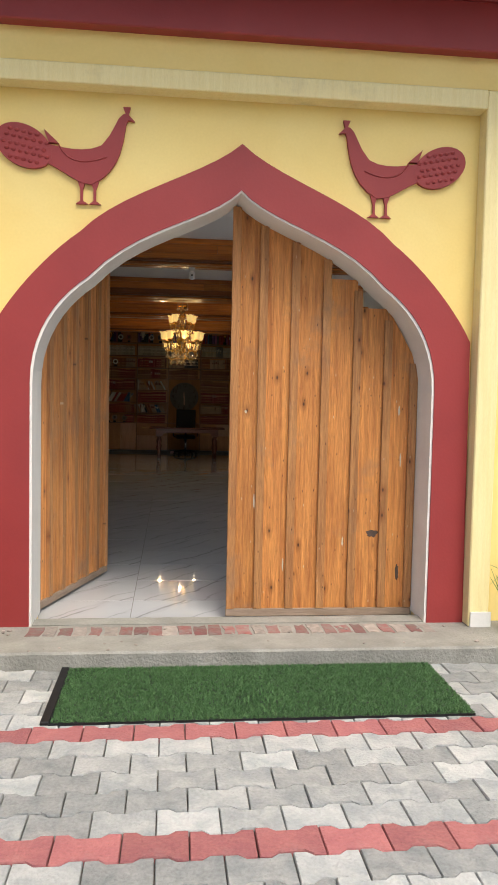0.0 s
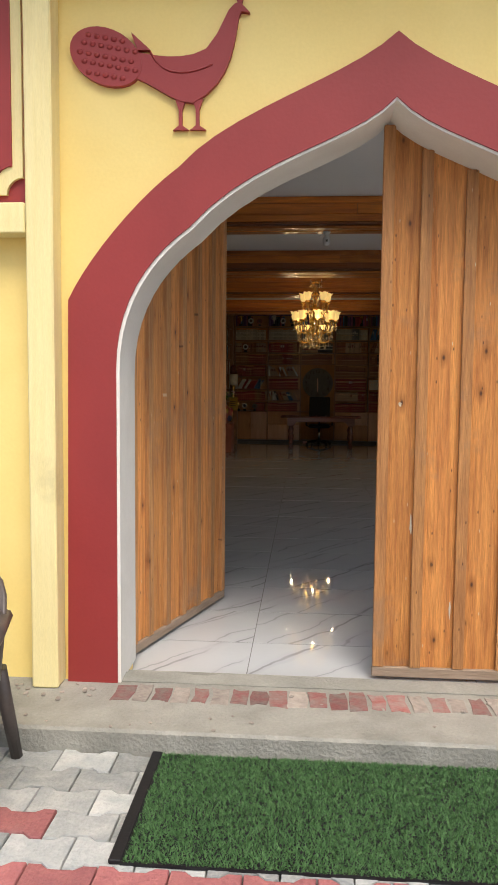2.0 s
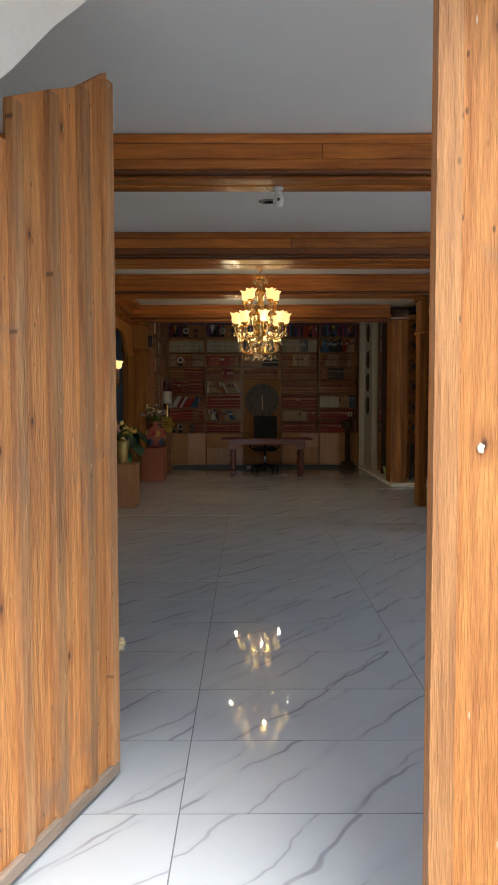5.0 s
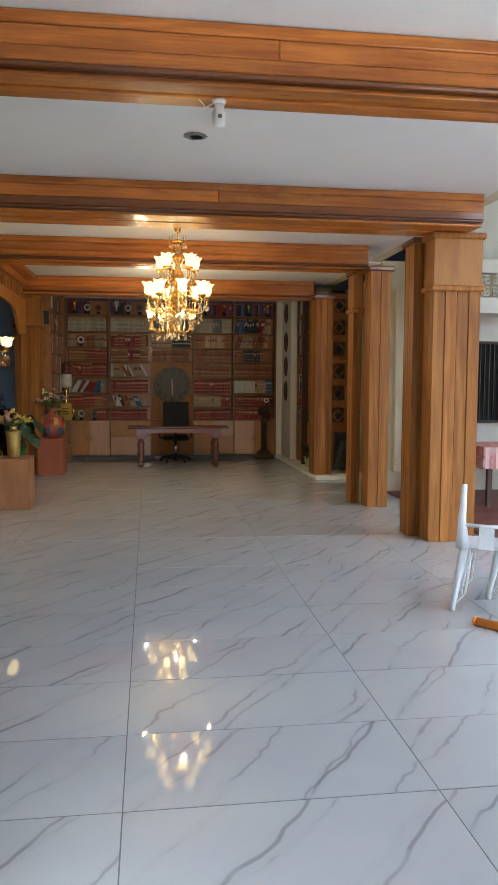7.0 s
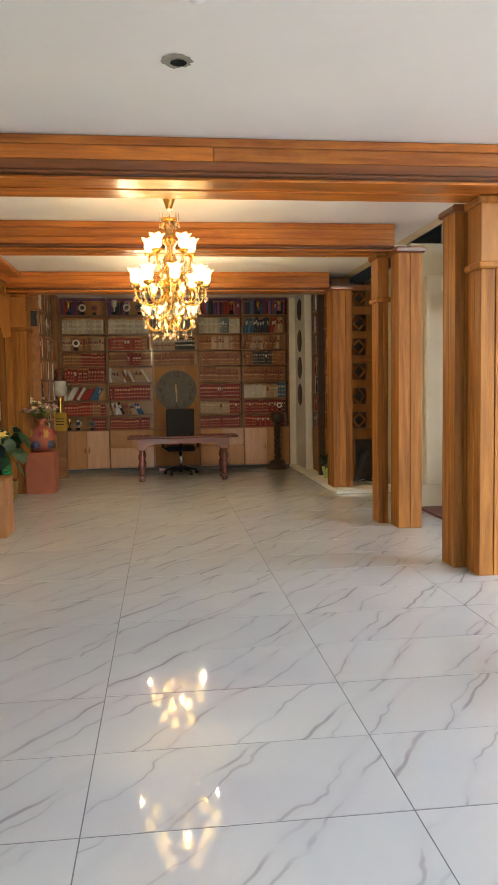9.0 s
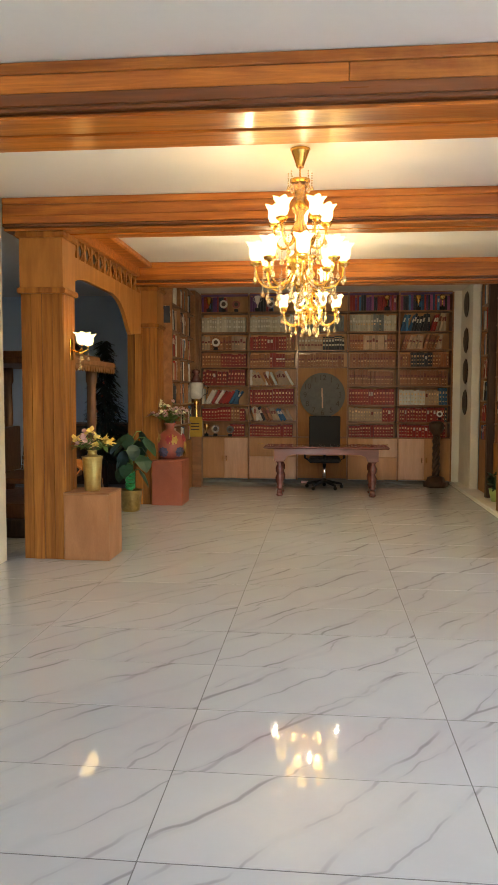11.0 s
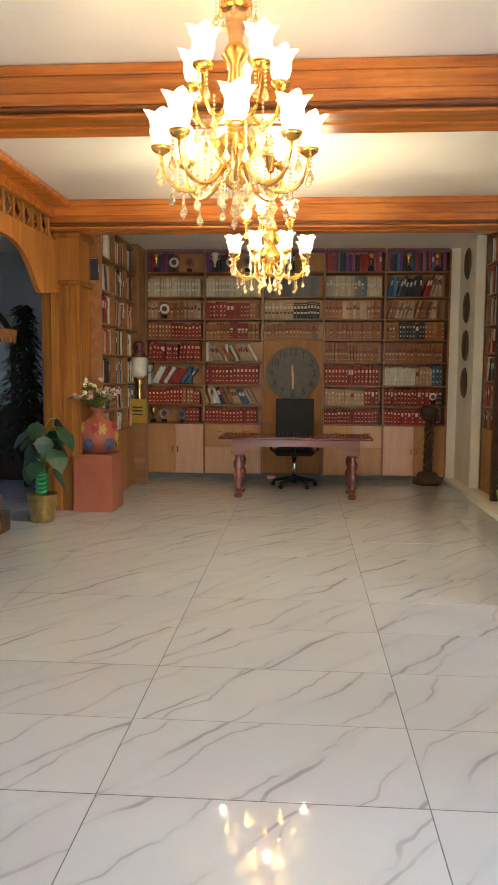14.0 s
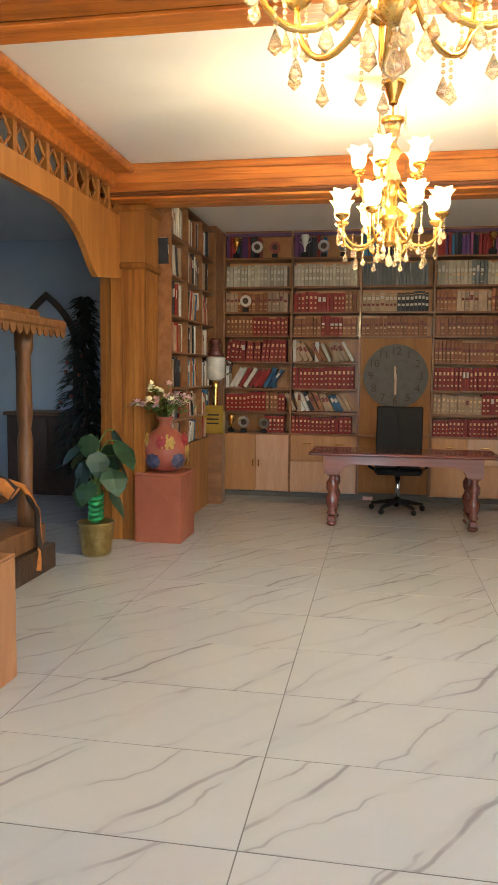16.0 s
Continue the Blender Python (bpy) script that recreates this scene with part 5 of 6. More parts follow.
def bouquet(v, z, spread, tall, flowers, n, rr):
    bm, lf = bmesh.new(), bmesh.new()
    heads = {}
    for i in range(n):
        a, k = rr.uniform(0, 6.28), spread * math.sqrt(rr.random())
        top = (k * math.cos(a), k * math.sin(a), z + tall * rr.uniform(0.35, 1.0) * (1 - 0.5 * k / spread))
        tube(bm, [(0, 0, z - 0.05), (top[0] * 0.4, top[1] * 0.4, z + (top[2] - z) * 0.6), top], 0.003, 4)
        for q in range(3):
            leafmesh(lf, (top[0] * rr.uniform(0.5, 1.1), top[1] * rr.uniform(0.5, 1.1), z + (top[2] - z) * rr.uniform(0.3, 1.0)), rr.uniform(0.05, 0.09), rr.uniform(0, 6.28), rr.uniform(-0.8, 0.6), 0.55)
        m = rr.choice(flowers)
        bloom(heads.setdefault(m.name, (bmesh.new(), m))[0], top, rr.uniform(0.04, 0.058) * (1.3 if m is PETALY else 1), rr)
    part("stems", bm, LEAFYELLOW, v)
    part("foliage", lf, LEAFYELLOW, v)
    for b, m in heads.values():
        part("blossoms", b, m, v)


v = thing("brass_vase", (-1.86, 13.76, 0.63), "ribbed gold vase of yellow artificial roses", "vase")
bm = bmesh.new()
lathe(bm, [(0.07, 0.0), (0.075, 0.01), (0.085, 0.2), (0.095, 0.31), (0.10, 0.325), (0.085, 0.33), (0.05, 0.335), (0.04, 0.37), (0.05, 0.385)], 24)
part("vase_body", bm, mat("gold_paint", (0.55, 0.42, 0.14), (0.42, 0.3, 0.09), 0.35, 10, bump=0.4, metal=0.7), v)
bouquet(v, 0.38, 0.2, 0.22, [PETALY, PETALY, PETALY, PETALP], 22, random.Random(5))

v = thing("painted_vase", (-1.84, 17.28, 0.63), "round red clay vase painted with flowers, holding blossoms", "vase")
part("vase_body", lathe(bmesh.new(), [(0.08, 0.0), (0.14, 0.02), (0.205, 0.12), (0.22, 0.21), (0.19, 0.31), (0.11, 0.38), (0.06, 0.41), (0.055, 0.46), (0.085, 0.5), (0.075, 0.505)], 28), CLAYRED, v)
for i in range(16):
    a, z = i * 1.7, 0.2 + 0.1 * math.sin(i * 2.4)
    r = 0.214 - 0.9 * (z - 0.2) ** 2
    b = bmesh.new()
    n0 = Vector((math.cos(a), math.sin(a), 0.9 * (z - 0.19) * 2)).normalized()
    c0 = Vector((r * math.cos(a), r * math.sin(a), z))
    rot = n0.to_track_quat("Z", "Y").to_matrix()
    ring = [b.verts.new(c0 + rot @ Vector((0.07 * (1 + 0.12 * math.cos(8 * t)) * math.cos(t), 0.07 * (1 + 0.12 * math.cos(8 * t)) * math.sin(t), -0.004))) for t in (2 * math.pi * k / 32 for k in range(32))]
    tip = b.verts.new(c0 + n0 * 0.022)
    for k in range(32):
        b.faces.new((ring[k], ring[(k + 1) % 32], tip))
    part("painted_flower", b, PAINTS[i % 3], v)
bouquet(v, 0.5, 0.32, 0.40, [PETALP, PETALP, PETALW], 40, random.Random(8))

pp = thing("potted_plant", (-2.22, 16.52, 0), "large-leaved green plant in a hammered brass pot", "potted plant")
part("pot", lathe(bmesh.new(), [(0.11, 0.0), (0.125, 0.02), (0.145, 0.2), (0.155, 0.27), (0.165, 0.28), (0.14, 0.285), (0.135, 0.25), (0.01, 0.25)], 24), BRASSPOT, pp)
part("trunk", tube(bmesh.new(), [(0, 0, 0.25), (0.02, 0, 0.45), (0.0, 0.01, 0.7), (0.02, 0, 0.92)], [0.03, 0.035, 0.025, 0.015], 8), LEAFYELLOW, pp)
bm = bmesh.new()
for i in range(5):
    tube(bm, [(0.05 * math.cos(a), 0.05 * math.sin(a), 0.32 + i * 0.045 + 0.02 * math.sin(a)) for a in (2 * math.pi * k / 10 for k in range(11))], 0.02, 6)
part("ribbon", bm, mat("green_ribbon", (0.06, 0.42, 0.12), None, 0.4, 8), pp, "bright green ribbon")
r6 = random.Random(21)
for i in range(17):
    a = i * 2.4
    h = 0.55 + 0.5 * (i / 16) ** 0.8
    k = 0.1 + 0.12 * r6.random()
    stem = part("leaf_stalk", tube(bmesh.new(), [(0, 0, h - 0.15), (k * 0.6 * math.cos(a), k * 0.6 * math.sin(a), h), (k * math.cos(a), k * math.sin(a), h)], 0.006, 4), LEAFYELLOW, pp)
    bm = bmesh.new()
    leafmesh(bm, (k * math.cos(a), k * math.sin(a), h), r6.uniform(0.20, 0.30), a + r6.uniform(-0.3, 0.3), r6.uniform(0.5, 1.35), 0.95)
    part("leaf", bm, LEAF, stem)
sp2 = thing("small_plant", (2.72, 17.55, 0.056), "small green plant in a lime pot on the platform", "potted plant")
part("pot", lathe(bmesh.new(), [(0.06, 0), (0.09, 0.12), (0.1, 0.18), (0.08, 0.18)], 16), mat("lime_pot", (0.45, 0.6, 0.2), None, 0.4, 6), sp2)
for i in range(26):
    bm = bmesh.new()
    leafmesh(bm, (r6.uniform(-0.05, 0.05), r6.uniform(-0.05, 0.05), 0.18 + r6.uniform(0, 0.22)), r6.uniform(0.1, 0.2), r6.uniform(0, 6.28), r6.uniform(-0.7, 0.8), 0.5)
    part("leaf", bm, LEAF, sp2)

tr = thing("trophy_cup", (-1.80, 19.25, 0.0), "tall trophy with a white cup on a gold plaque", "trophy")
part("stand", boxes((-0.1, 0.1, -0.1, 0.1, 0.0, 0.84), bevel=0.006), CASE, tr)
part("plaque", boxes((-0.12, 0.12, -0.13, -0.105, 0.84, 1.17), (-0.1, 0.1, -0.1, 0.1, 0.84, 1.1), bevel=0.004), mat("gold_plate", (0.6, 0.38, 0.05), None, 0.3, 6, metal=0.6), tr, "gold plaque")
for z in (1.05, 1.0, 0.95):
    part("engraved_line", boxes((-0.07, 0.07, -0.134, -0.131, z, z + 0.018)), DARKWOOD, tr)
part("stem", lathe(bmesh.new(), [(0.05, 1.1), (0.03, 1.15), (0.035, 1.35), (0.05, 1.42), (0.03, 1.46)], 12), GOLD, tr)
part("cup", lathe(bmesh.new(), [(0.06, 1.46), (0.11, 1.5), (0.12, 1.72), (0.1, 1.74)], 18), CERAMIC, tr, "white ceramic cup body")
part("lid", lathe(bmesh.new(), [(0.11, 1.74), (0.06, 1.82), (0.04, 1.88), (0.07, 1.9), (0.06, 1.95), (0.02, 1.96)], 14), DESKWOOD, tr, "dark red lid")
for s in (-1, 1):
    part("ear", tube(bmesh.new(), [(s * 0.11, 0, 1.52), (s * 0.19, 0, 1.56), (s * 0.2, 0, 1.66), (s * 0.12, 0, 1.7)], 0.012, 6), STEEL, tr)

# side room with the swing
setting("side_arch_frame", slab(bmesh.new(), [(-4.80, 0.9)] + [(-4.80, 1.9)] + bez((-4.80, 1.9), (-4.80, 2.25), (-4.55, 2.45), (-4.35, 2.62), 6) + bez((-4.35, 2.62), (-4.15, 2.45), (-3.90, 2.25), (-3.90, 1.9), 6) + [(-3.90, 0.9), (-3.97, 0.9), (-3.97, 1.9)] + bez((-3.97, 1.9), (-3.99, 2.2), (-4.20, 2.4), (-4.35, 2.52), 6) + bez((-4.35, 2.52), (-4.50, 2.4), (-4.71, 2.2), (-4.73, 1.9), 6) + [(-4.73, 0.9)], HY1 - 0.05, HY1), DARKWOOD, "dark pointed arch frame on the blue wall", "trim")
setting("side_window", boxes((-4.73, -3.97, HY1 - 0.012, HY1 - 0.002, 0.9, 1.95)), BLUEWALL, "pale blocked window inside the arch frame", "window")
cab = thing("low_cabinet", (-3.4, 19.3, 0), "old grey wooden cabinet with plank doors", "cabinet")
part("body", boxes((-1.1, 1.1, 0.02, 0.6, 0.0, 1.0)), DARKWOOD, cab)
part("worktop", boxes((-1.13, 1.13, -0.03, 0.62, 1.0, 1.04), bevel=0.006), TEAK, cab)
for i in range(4):
    part("cabinet_door", boxes((-1.08 + i * 0.545, -0.555 + i * 0.545, 0.0, 0.019, 0.06, 0.96), bevel=0.004), DARKWOOD, cab)
xt = thing("artificial_tree", (-3.2, 18.7, 0), "dark artificial fir tree with baubles in the side room", "tree")
part("trunk", tube(bmesh.new(), [(0, 0, 0), (0, 0, 2.3)], [0.04, 0.008], 6), DARKWOOD, xt)
r7 = random.Random(9)
bm = bmesh.new()
for i in range(1500):
    h = 0.45 + 1.95 * r7.random() ** 1.1
    R = 0.42 * (1 - (h - 0.45) / 2.0) + 0.04
    a = r7.uniform(0, 6.28)
    k = R * r7.uniform(0.1, 0.9)
    leafmesh(bm, (k * math.cos(a), k * math.sin(a), h), r7.uniform(0.10, 0.18), a + r7.uniform(-0.9, 0.9), r7.uniform(0.0, 0.7), 0.3)
part("crown", bm, DARKTREE, xt)
for i in range(14):
    a, h = r7.uniform(3.4, 6.0), r7.uniform(0.7, 2.1)
    R = 0.42 * (1 - (h - 0.45) / 2.0) + 0.03
    part("bauble", ball(bmesh.new(), (R * math.cos(a), R * math.sin(a), h), 0.022, n=6), STEEL if i % 2 else CLAYRED, xt)

sw = thing("wooden_swing", (-3.05, 15.3, 0), "canopied carved wooden swing bench on a plinth", "swing")
part("plinth", boxes((-0.75, 0.68, -0.75, 0.75, 0.0, 0.2), bevel=0.01), DARKWOOD, sw)
part("plinth_step", boxes((-0.70, 0.62, -0.7, 0.7, 0.2, 0.36), bevel=0.01), TEAK, sw)
for x in (-0.55, 0.52):
    for y in (-0.58, 0.58):
        part("post", lathe(bmesh.new(), [(0.07, 0.36), (0.07, 0.55), (0.05, 0.6), (0.06, 1.0), (0.045, 1.1), (0.06, 1.2), (0.05, 1.65), (0.07, 1.7), (0.07, 1.86)], 12, (x, y, 0)), TEAK, sw)
part("canopy", boxes((-0.75, 0.75, -0.85, 0.85, 1.86, 1.93), (-0.6, 0.6, -0.7, 0.7, 1.93, 2.0), bevel=0.015), TEAK, sw)
for i in range(17):
    y = -0.85 + i * 0.1
    part("fringe_scallop", slab(bmesh.new(), [(0.0, 0.0), (0.1, 0.0), (0.08, -0.05), (0.05, -0.07), (0.02, -0.05)], 0, 0.012), TEAK, sw).matrix_basis = pose(0.74, y, 1.86, 0, 0, 90)
part("bench_seat", boxes((-0.4, 0.42, -0.5, 0.5, 0.55, 0.61), bevel=0.01), TEAK, sw)
part("bench_back", boxes((-0.42, -0.36, -0.5, 0.5, 0.62, 1.15), bevel=0.01), DARKWOOD, sw)
for y in (-0.46, 0.46):
    for x in (-0.33, 0.36):
        b = bmesh.new()
        for i in range(22):
            z = 0.62 + i * 0.057
            tube(b, [(x * (1 - 0.02 * i), y, z), (x * (1 - 0.02 * i), y, z + 0.05)], 0.009 if i % 2 else 0.013, 5)
        part("chain", b, STEEL, sw)
tg = bmesh.new()
ball(tg, (0, 0, 0.14), 0.16, 1.0, 2.3, 0.85, 14)
ball(tg, (0.06, -0.42, 0.24), 0.15, 1.05, 0.95, 0.95, 12)
for y in (-0.3, -0.12, 0.25):
    tube(tg, [(0.05, y, 0.12), (0.22, y, 0.08), (0.3, y, 0.02)], [0.07, 0.065, 0.06], 8)
for y in (-0.5, -0.34):
    ball(tg, (0.04, y, 0.37), 0.04, n=8)
tube(tg, [(0.05, 0.36, 0.14), (0.3, 0.4, 0.05), (0.42, 0.38, -0.12), (0.44, 0.36, -0.4), (0.46, 0.30, -0.56)], 0.022, 6)
single("plush_tiger", tg, PLUSHO, (-2.82, 15.42, 0.615), "orange striped plush toy lying on the swing bench", "soft toy")

# ---- right side ----
def metal_chair(at, turn):
    """Pressed-steel chair with a tall narrow back."""
    c = thing("metal_chair", at, "white enamelled pressed-steel chair on the marble floor", "chair", "white metal chairs", turn)
    part("seat", boxes((-0.18, 0.18, -0.18, 0.18, 0.43, 0.455), bevel=0.012), WHITEMETAL, c)
    for sx in (-1, 1):
        for sy in (-1, 1):
            b = bmesh.new()
            tube(b, [(sx * 0.15, sy * 0.15, 0.44), (sx * 0.21, sy * 0.22, 0.03), (sx * 0.21, sy * 0.22, 0.0)], [0.034, 0.02, 0.02], 5)
            part("leg", b, WHITEMETAL, c)
            part("leg_loop", tube(bmesh.new(), [(sx * 0.1, sy * 0.16, 0.4), (sx * 0.13, sy * 0.2, 0.12), (sx * 0.2, sy * 0.215, 0.04)], 0.008, 5), WHITEMETAL, c)
    for sx in (-1, 1):
        part("back_post", tube(bmesh.new(), [(sx * 0.16, 0.16, 0.44), (sx * 0.165, 0.2, 0.62), (sx * 0.15, 0.235, 0.88)], [0.05, 0.03, 0.02], 6), WHITEMETAL, c)
    part("back_rail", tube(bmesh.new(), [(-0.16, 0.2, 0.6), (0, 0.225, 0.6), (0.16, 0.2, 0.6)], 0.014, 6), WHITEMETAL, c)
    part("back_slat", boxes((-0.05, 0.05, 0.215, 0.225, 0.44, 0.6)), WHITEMETAL, c)
    return c


mc = metal_chair((2.17, 9.12, 0), 150)
copy_thing(mc, pose(2.40, 9.0, 0, 0, 0, 165))
tb = thing("orange_tube", (2.08, 8.48, 0.03), "orange plastic tube lying on the tiles", "tube", turn=-50)
part("barrel", tube(bmesh.new(), [(-0.28, 0, 0), (0.4, 0, 0)], 0.03, 12), ORANGE, tb)
part("rim", tube(bmesh.new(), [(-0.3, 0, 0), (-0.28, 0, 0)], 0.03, 12), ORANGE, tb)

lat = thing("lattice_screen", (2.90, 16.95, 0.06), "brown plywood screen with square diamond cut-outs", "screen")
LZ = [0.84, 1.22, 1.60, 1.985, 2.355, 2.735]
ends = [0.66] + [z + 0.25 for z in LZ]
for z, z0 in zip(LZ, ends):
    part("rail", boxes((0.0, 0.54, 0, 0.03, z0, z)), PANEL, lat)
    for xa, xb in ((0.0, 0.09), (0.31, 0.43)):
        part("stile", boxes((xa, xb, 0, 0.03, z + 0.0005, z + 0.2495)), PANEL, lat)
    for cx in (0.20, 0.54):
        b = bmesh.new()
        for q in (-1, 1):
            for sx in (-1, 1):
                if cx + sx * 0.1 < 0.6:
                    tube(b, [(cx, 0.015, z + 0.125 + q * 0.105), (cx + sx * 0.10, 0.015, z + 0.125)], 0.02, 4)
        part("diamond", b, PANEL, lat)
part("rail", boxes((0.0, 0.54, 0, 0.03, ends[-1], 3.07)), PANEL, lat)
part("middle_moulding", boxes((0.0, 0.54, -0.012, -0.0005, 1.885, 1.92), bevel=0.004), BEAM, lat)
part("top_moulding", boxes((0.0, 0.54, -0.012, -0.0005, 3.03, 3.07), bevel=0.004), BEAM, lat)
# dark sheet added so that the cut-outs look shaded inside
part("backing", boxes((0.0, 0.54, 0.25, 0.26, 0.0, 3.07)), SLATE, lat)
board = bmesh.new()
slab(board, [(0, 0), (0.04, 0), (0.24, 0.5), (0.2, 0.5)][::-1], -0.15, 0.15)
single("grey_board", board, SLATE, (3.0, 17.02, 0.057), "grey board leaning behind the screen", "board")
single("steel_pan", lathe(bmesh.new(), [(0.08, 0.0), (0.13, 0.05), (0.135, 0.055), (0.12, 0.05), (0.07, 0.012)], 20), STEEL, (3.18, 16.6, 0.056), "shallow steel pan on the white platform", "pan")
rc = thing("round_column", (3.50, 13.9, 0.03), "dark glossy red-brown round column on a base", "column")
OXBLOOD = mat("oxblood_enamel", (0.075, 0.016, 0.012), (0.05, 0.012, 0.01), 0.15, 4, bump=0.03, coat=0.6)
part("base", boxes((-0.16, 0.16, -0.16, 0.16, 0.0, 0.34), bevel=0.012), OXBLOOD, rc)
part("shaft", lathe(bmesh.new(), [(0.14, 0.34), (0.145, 0.38), (0.115, 0.42), (0.115, 2.62)], 24), OXBLOOD, rc)
part("capital", boxes((-0.18, 0.18, -0.18, 0.18, 2.62, 2.80), (-0.15, 0.15, -0.15, 0.15, 2.80, 3.5), bevel=0.008), BEIGE, rc, "cream plaster capital")
setting("screen_wall", boxes((2.66, 3.45, 17.9, 18.0, 0.056, 3.3)), DARKWOOD, "dark partition behind the screen", "wall")
setting("wall_inner", boxes((3.12, 3.6, 14.6, 14.9, 0.0, CEILING), (3.45, 3.6, 14.9, 17.9, 0.0, CEILING), (3.12, 3.7, 14.55, 14.6, 0.0, 0.3), bevel=0.004), BEIGE, "beige plaster wall with peeling damp paint", "wall")
setting("wall_inner_pilaster", boxes((3.30, 3.52, 14.5, 14.598, 0.3, 2.9), bevel=0.006), BEIGE, "beige plaster pilaster", "trim")
setting("wall_inner_head", boxes((2.66, 3.11, 14.7, 14.9, CEILING - 0.02, CEILING)), CEIL, "plain plaster strip", "trim")
setting("side_hall_back", boxes((3.6, HX1, 14.6, 14.8, 0.0, 6.2)), WHITE, "white painted rear wall of the side hall", "wall")
setting("red_floor", boxes((3.2, HX1, 9.5, 14.5, 0.0, 0.03)), MAROONFLOOR, "polished red oxide floor strip", "floor")
bal = thing("balcony", (4.7, 14.35, 2.55), "cream balcony front with pierced ornamental blocks", "balcony")
part("slab", boxes((-1.1, 1.8, -0.25, 0.25, 0, 0.22), bevel=0.006), WHITE, bal)
part("parapet", boxes((-1.1, 1.8, -0.2, -0.1, 0.56, 0.75), bevel=0.006), WHITE, bal)
part("void", boxes((-1.1, 1.8, 0.0, 0.02, 0.22, 0.56)), BEIGE, bal)
for i in range(16):
    for j in range(2):
        b = bmesh.new()
        x, z = -1.0 + i * 0.17, 0.225 + j * 0.168
        for k in range(4):
            a = radians(45 + 90 * k)
            tube(b, [(x + 0.085 + 0.055 * math.cos(t) * 0.6 + 0.04 * math.cos(a), -0.15, z + 0.083 + 0.055 * math.sin(t) * 0.6 + 0.04 * math.sin(a)) for t in (2 * math.pi * q / 8 for q in range(9))], 0.012, 4)
        part("pierced_block", b, WHITE, bal)
win = thing("barred_window", (4.45, 14.58, 1.05), "dark window with vertical iron bars", "window")
part("pane", boxes((-0.42, 0.42, 0.0, 0.01, 0, 1.1)), BLACK, win)
part("frame", boxes((-0.46, -0.42, -0.05, 0.01, -0.04, 1.14), (0.42, 0.46, -0.05, 0.01, -0.04, 1.14), (-0.42, 0.42, -0.05, 0.01, 1.1, 1.14), (-0.42, 0.42, -0.05, 0.01, -0.04, 0.0)), DARKWOOD, win)
for i in range(11):
    part("bar", tube(bmesh.new(), [(-0.35 + i * 0.07, -0.03, 0), (-0.35 + i * 0.07, -0.03, 1.1)], 0.008, 5), SLATE, win)
dt = thing("dining_table", (4.55, 13.4, 0.03), "table under a red checked cloth in the side hall", "table")
for x in (-0.5, 0.5):
    for y in (-0.35, 0.35):
        part("leg", boxes((x - 0.03, x + 0.03, y - 0.03, y + 0.03, 0, 0.72)), DARKWOOD, dt)
part("tabletop", boxes((-0.6, 0.6, -0.42, 0.42, 0.72, 0.75)), DARKWOOD, dt)
cl = thing("tablecloth", (4.55, 13.4, 0.785), "red and white checked tablecloth draped over the table", "tablecloth")
part("cloth_top", boxes((-0.62, 0.62, -0.44, 0.44, -0.004, 0.004)), CHECK, cl)
b = boxes((-0.626, 0.626, -0.446, -0.44, -0.27, 0.0), (-0.626, -0.62, -0.44, 0.44, -0.27, 0.0))
part("cloth_drop", b, CHECK, cl)
for i in range(9):
    part("pale_stripe", boxes((-0.6 + i * 0.14, -0.55 + i * 0.14, -0.449, -0.4465, -0.268, -0.002)), PETALP, cl)

# ---- marble floor tiles ----
tile = finish(boxes((-0.5975, 0.5975, -0.2965, 0.2965, -0.012, 0.0)), "tile", MARBLE)
floor_ob = bpy.data.objects["floor"]
for i in range(-5, 6):
    for j in range(-4, 23):
        x, y = -0.9 + 1.2 * i, 6.85 + 0.6 * j + 0.3
        if x < -5.6 or x > 5.9 or (x > 3.3 and y > 9.3):
            continue
        ob = new("tile", tile)
        ob.location = (x, y, 0.0 + 0.0006 * math.sin(i * 7.1 + j * 3.3))
        ob.parent = floor_ob

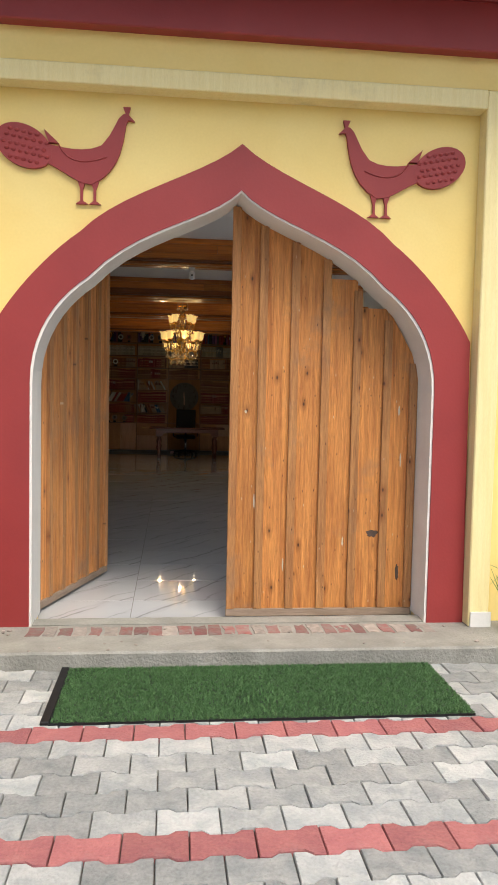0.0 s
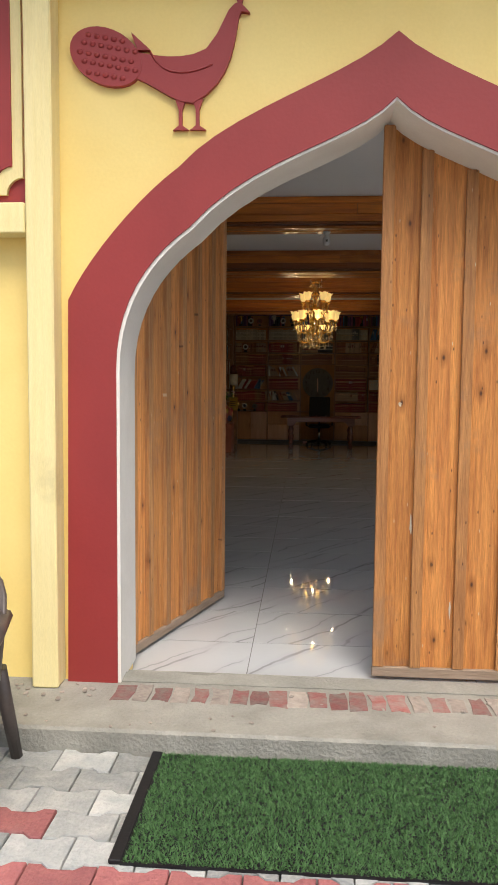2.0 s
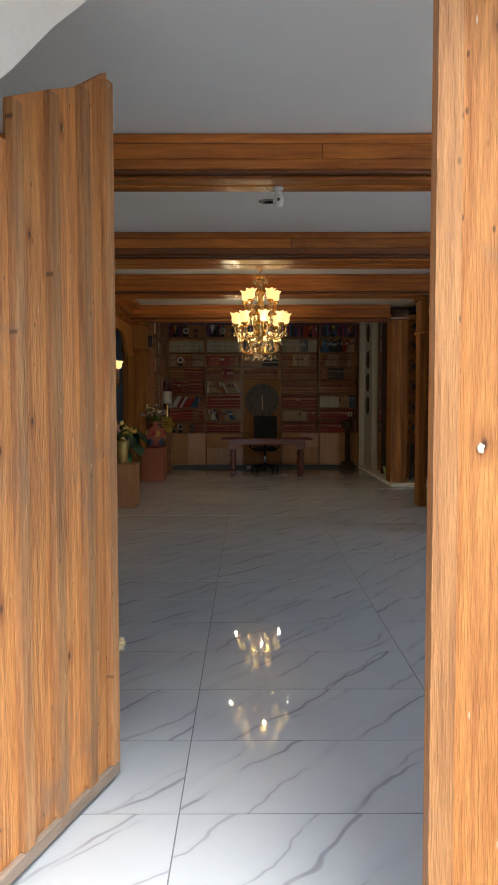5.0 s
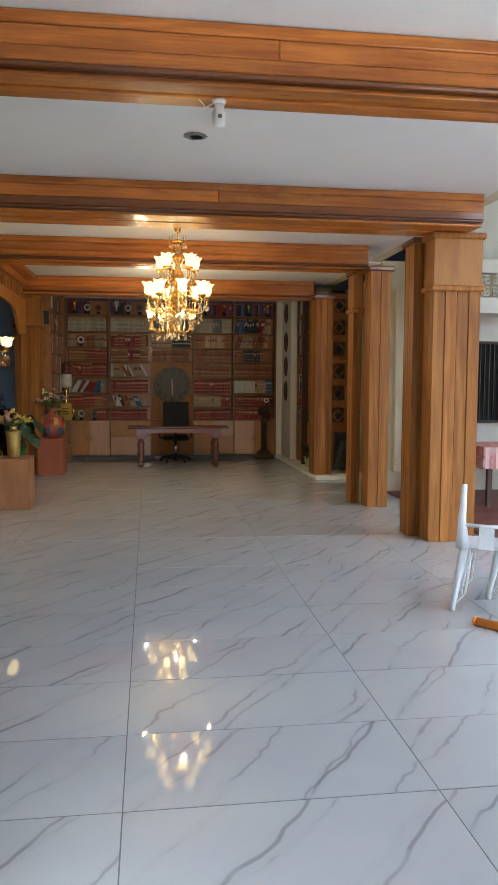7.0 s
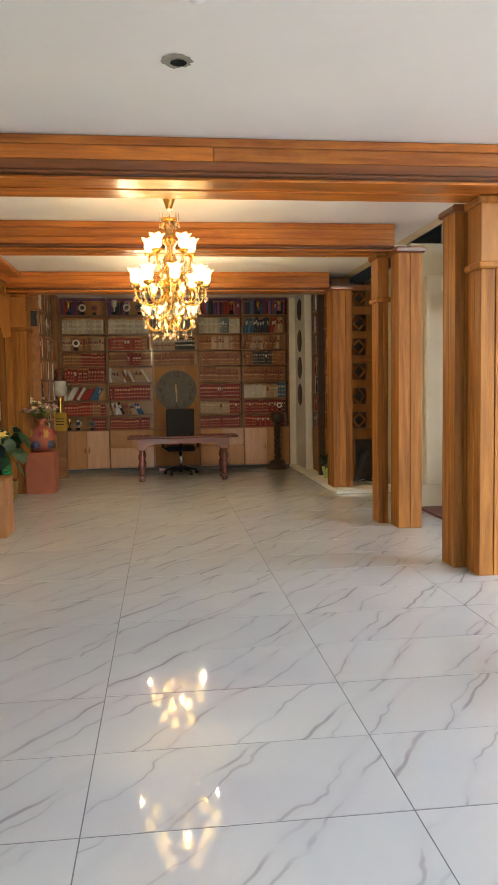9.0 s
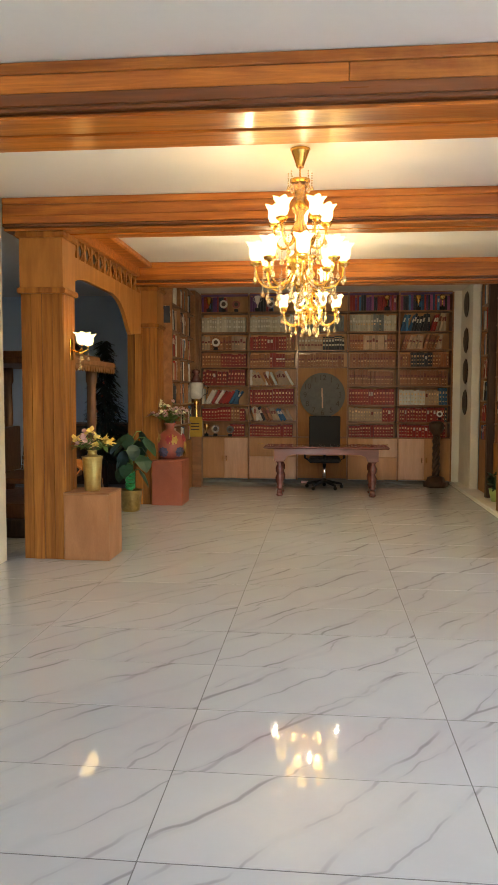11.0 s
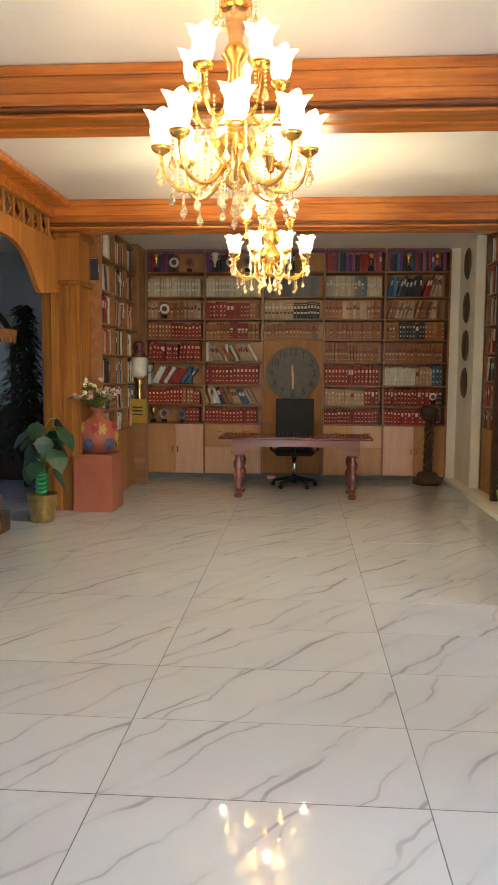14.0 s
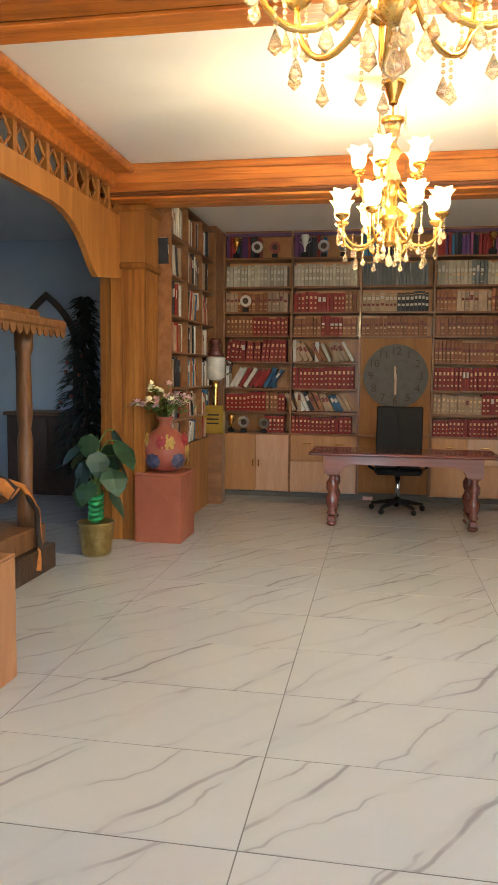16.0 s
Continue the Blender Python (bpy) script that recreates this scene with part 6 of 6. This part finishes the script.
# ---- interlocking pavers ----
def paver_mesh(bm, at=(0, 0), w=0.238, d=0.148, dz=0.0):
    q, hx, hy = 0.012, w / 2, d / 2
    top = [(-hx, -hy - q), (-hx * 0.62, -hy - q), (-hx * 0.38, -hy + q), (hx * 0.38, -hy + q), (hx * 0.62, -hy - q), (hx, -hy - q), (hx, hy + q), (hx * 0.62, hy + q), (hx * 0.38, hy - q), (-hx * 0.38, hy - q), (-hx * 0.62, hy + q), (-hx, hy + q)]
    a = [bm.verts.new((at[0] + x * 0.965, at[1] + y * 0.95, dz)) for x, y in top]
    b = [bm.verts.new((at[0] + x * 0.99, at[1] + y * 0.985, dz - 0.006)) for x, y in top]
    c = [bm.verts.new((at[0] + x * 0.99, at[1] + y * 0.985, dz - 0.05)) for x, y in top]
    bm.faces.new((a[0], a[1], a[2], a[9], a[10], a[11]))
    bm.faces.new((a[2], a[3], a[8], a[9]))
    bm.faces.new((a[3], a[4], a[5], a[6], a[7], a[8]))
    for p, r in ((a, b), (b, c)):
        for i in range(12):
            bm.faces.new((p[i], r[i], r[(i + 1) % 12], p[(i + 1) % 12]))
    return bm


pave_bed = setting("pavement", boxes((-8, 8, -6, 3.78, GROUND - 0.06, GROUND - 0.028)), JOINT, "interlocking concrete paving in grey with red rows", "pavement")
grey_me, red_me = finish(paver_mesh(bmesh.new()), "paver", PAVE), finish(paver_mesh(bmesh.new()), "paver", PAVERED)
far_grey, far_red = [], []
r9 = random.Random(31)
for j in range(-1, 64):
    y = 3.70 - j * 0.15
    for i in range(-26, 27):
        x = 0.05 + i * 0.24 + (0.12 if j % 2 else 0)
        red = j in (5, 11, 17, 23, 29) or (j in (3, 4) and i == -6 + (j == 3))
        tilt = (r9.uniform(-0.5, 0.5), r9.uniform(-0.5, 0.5), r9.uniform(-0.7, 0.7))
        z = GROUND + r9.uniform(-0.004, 0.003)
        if y > 3.78 - 0.07:
            continue
        if -1.95 < x < 2.1 and y > 1.55:
            ob = new("paver", red_me if red else grey_me)
            ob.matrix_world = pose(x, y, z, *tilt)
            ob.parent = pave_bed
        else:
            (far_red if red else far_grey).append((x, y, z))
for rows_, m in ((far_grey, PAVE), (far_red, PAVERED)):
    if rows_:
        vv, ff = [], []
        src = grey_me
        for x, y, z in rows_:
            k = len(vv)
            vv += [(v.co.x + x, v.co.y + y, v.co.z + z) for v in src.vertices]
            ff += [[k + q for q in p.vertices] for p in src.polygons]
        me = bpy.data.meshes.new("further_pavers")
        me.from_pydata(vv, [], ff)
        me.materials.append(m)
        ob = new("further_pavers", me)
        ob.parent = pave_bed
        tagged(ob, kind="stuff")

# unseen wall added behind the yard, for the glossy floor and glass to reflect
setting("yard_wall", boxes((-20, 20, -14.2, -14, GROUND - 0.1, 2.6)), BEIGE, "unseen plain wall added behind the yard for reflections", "wall")
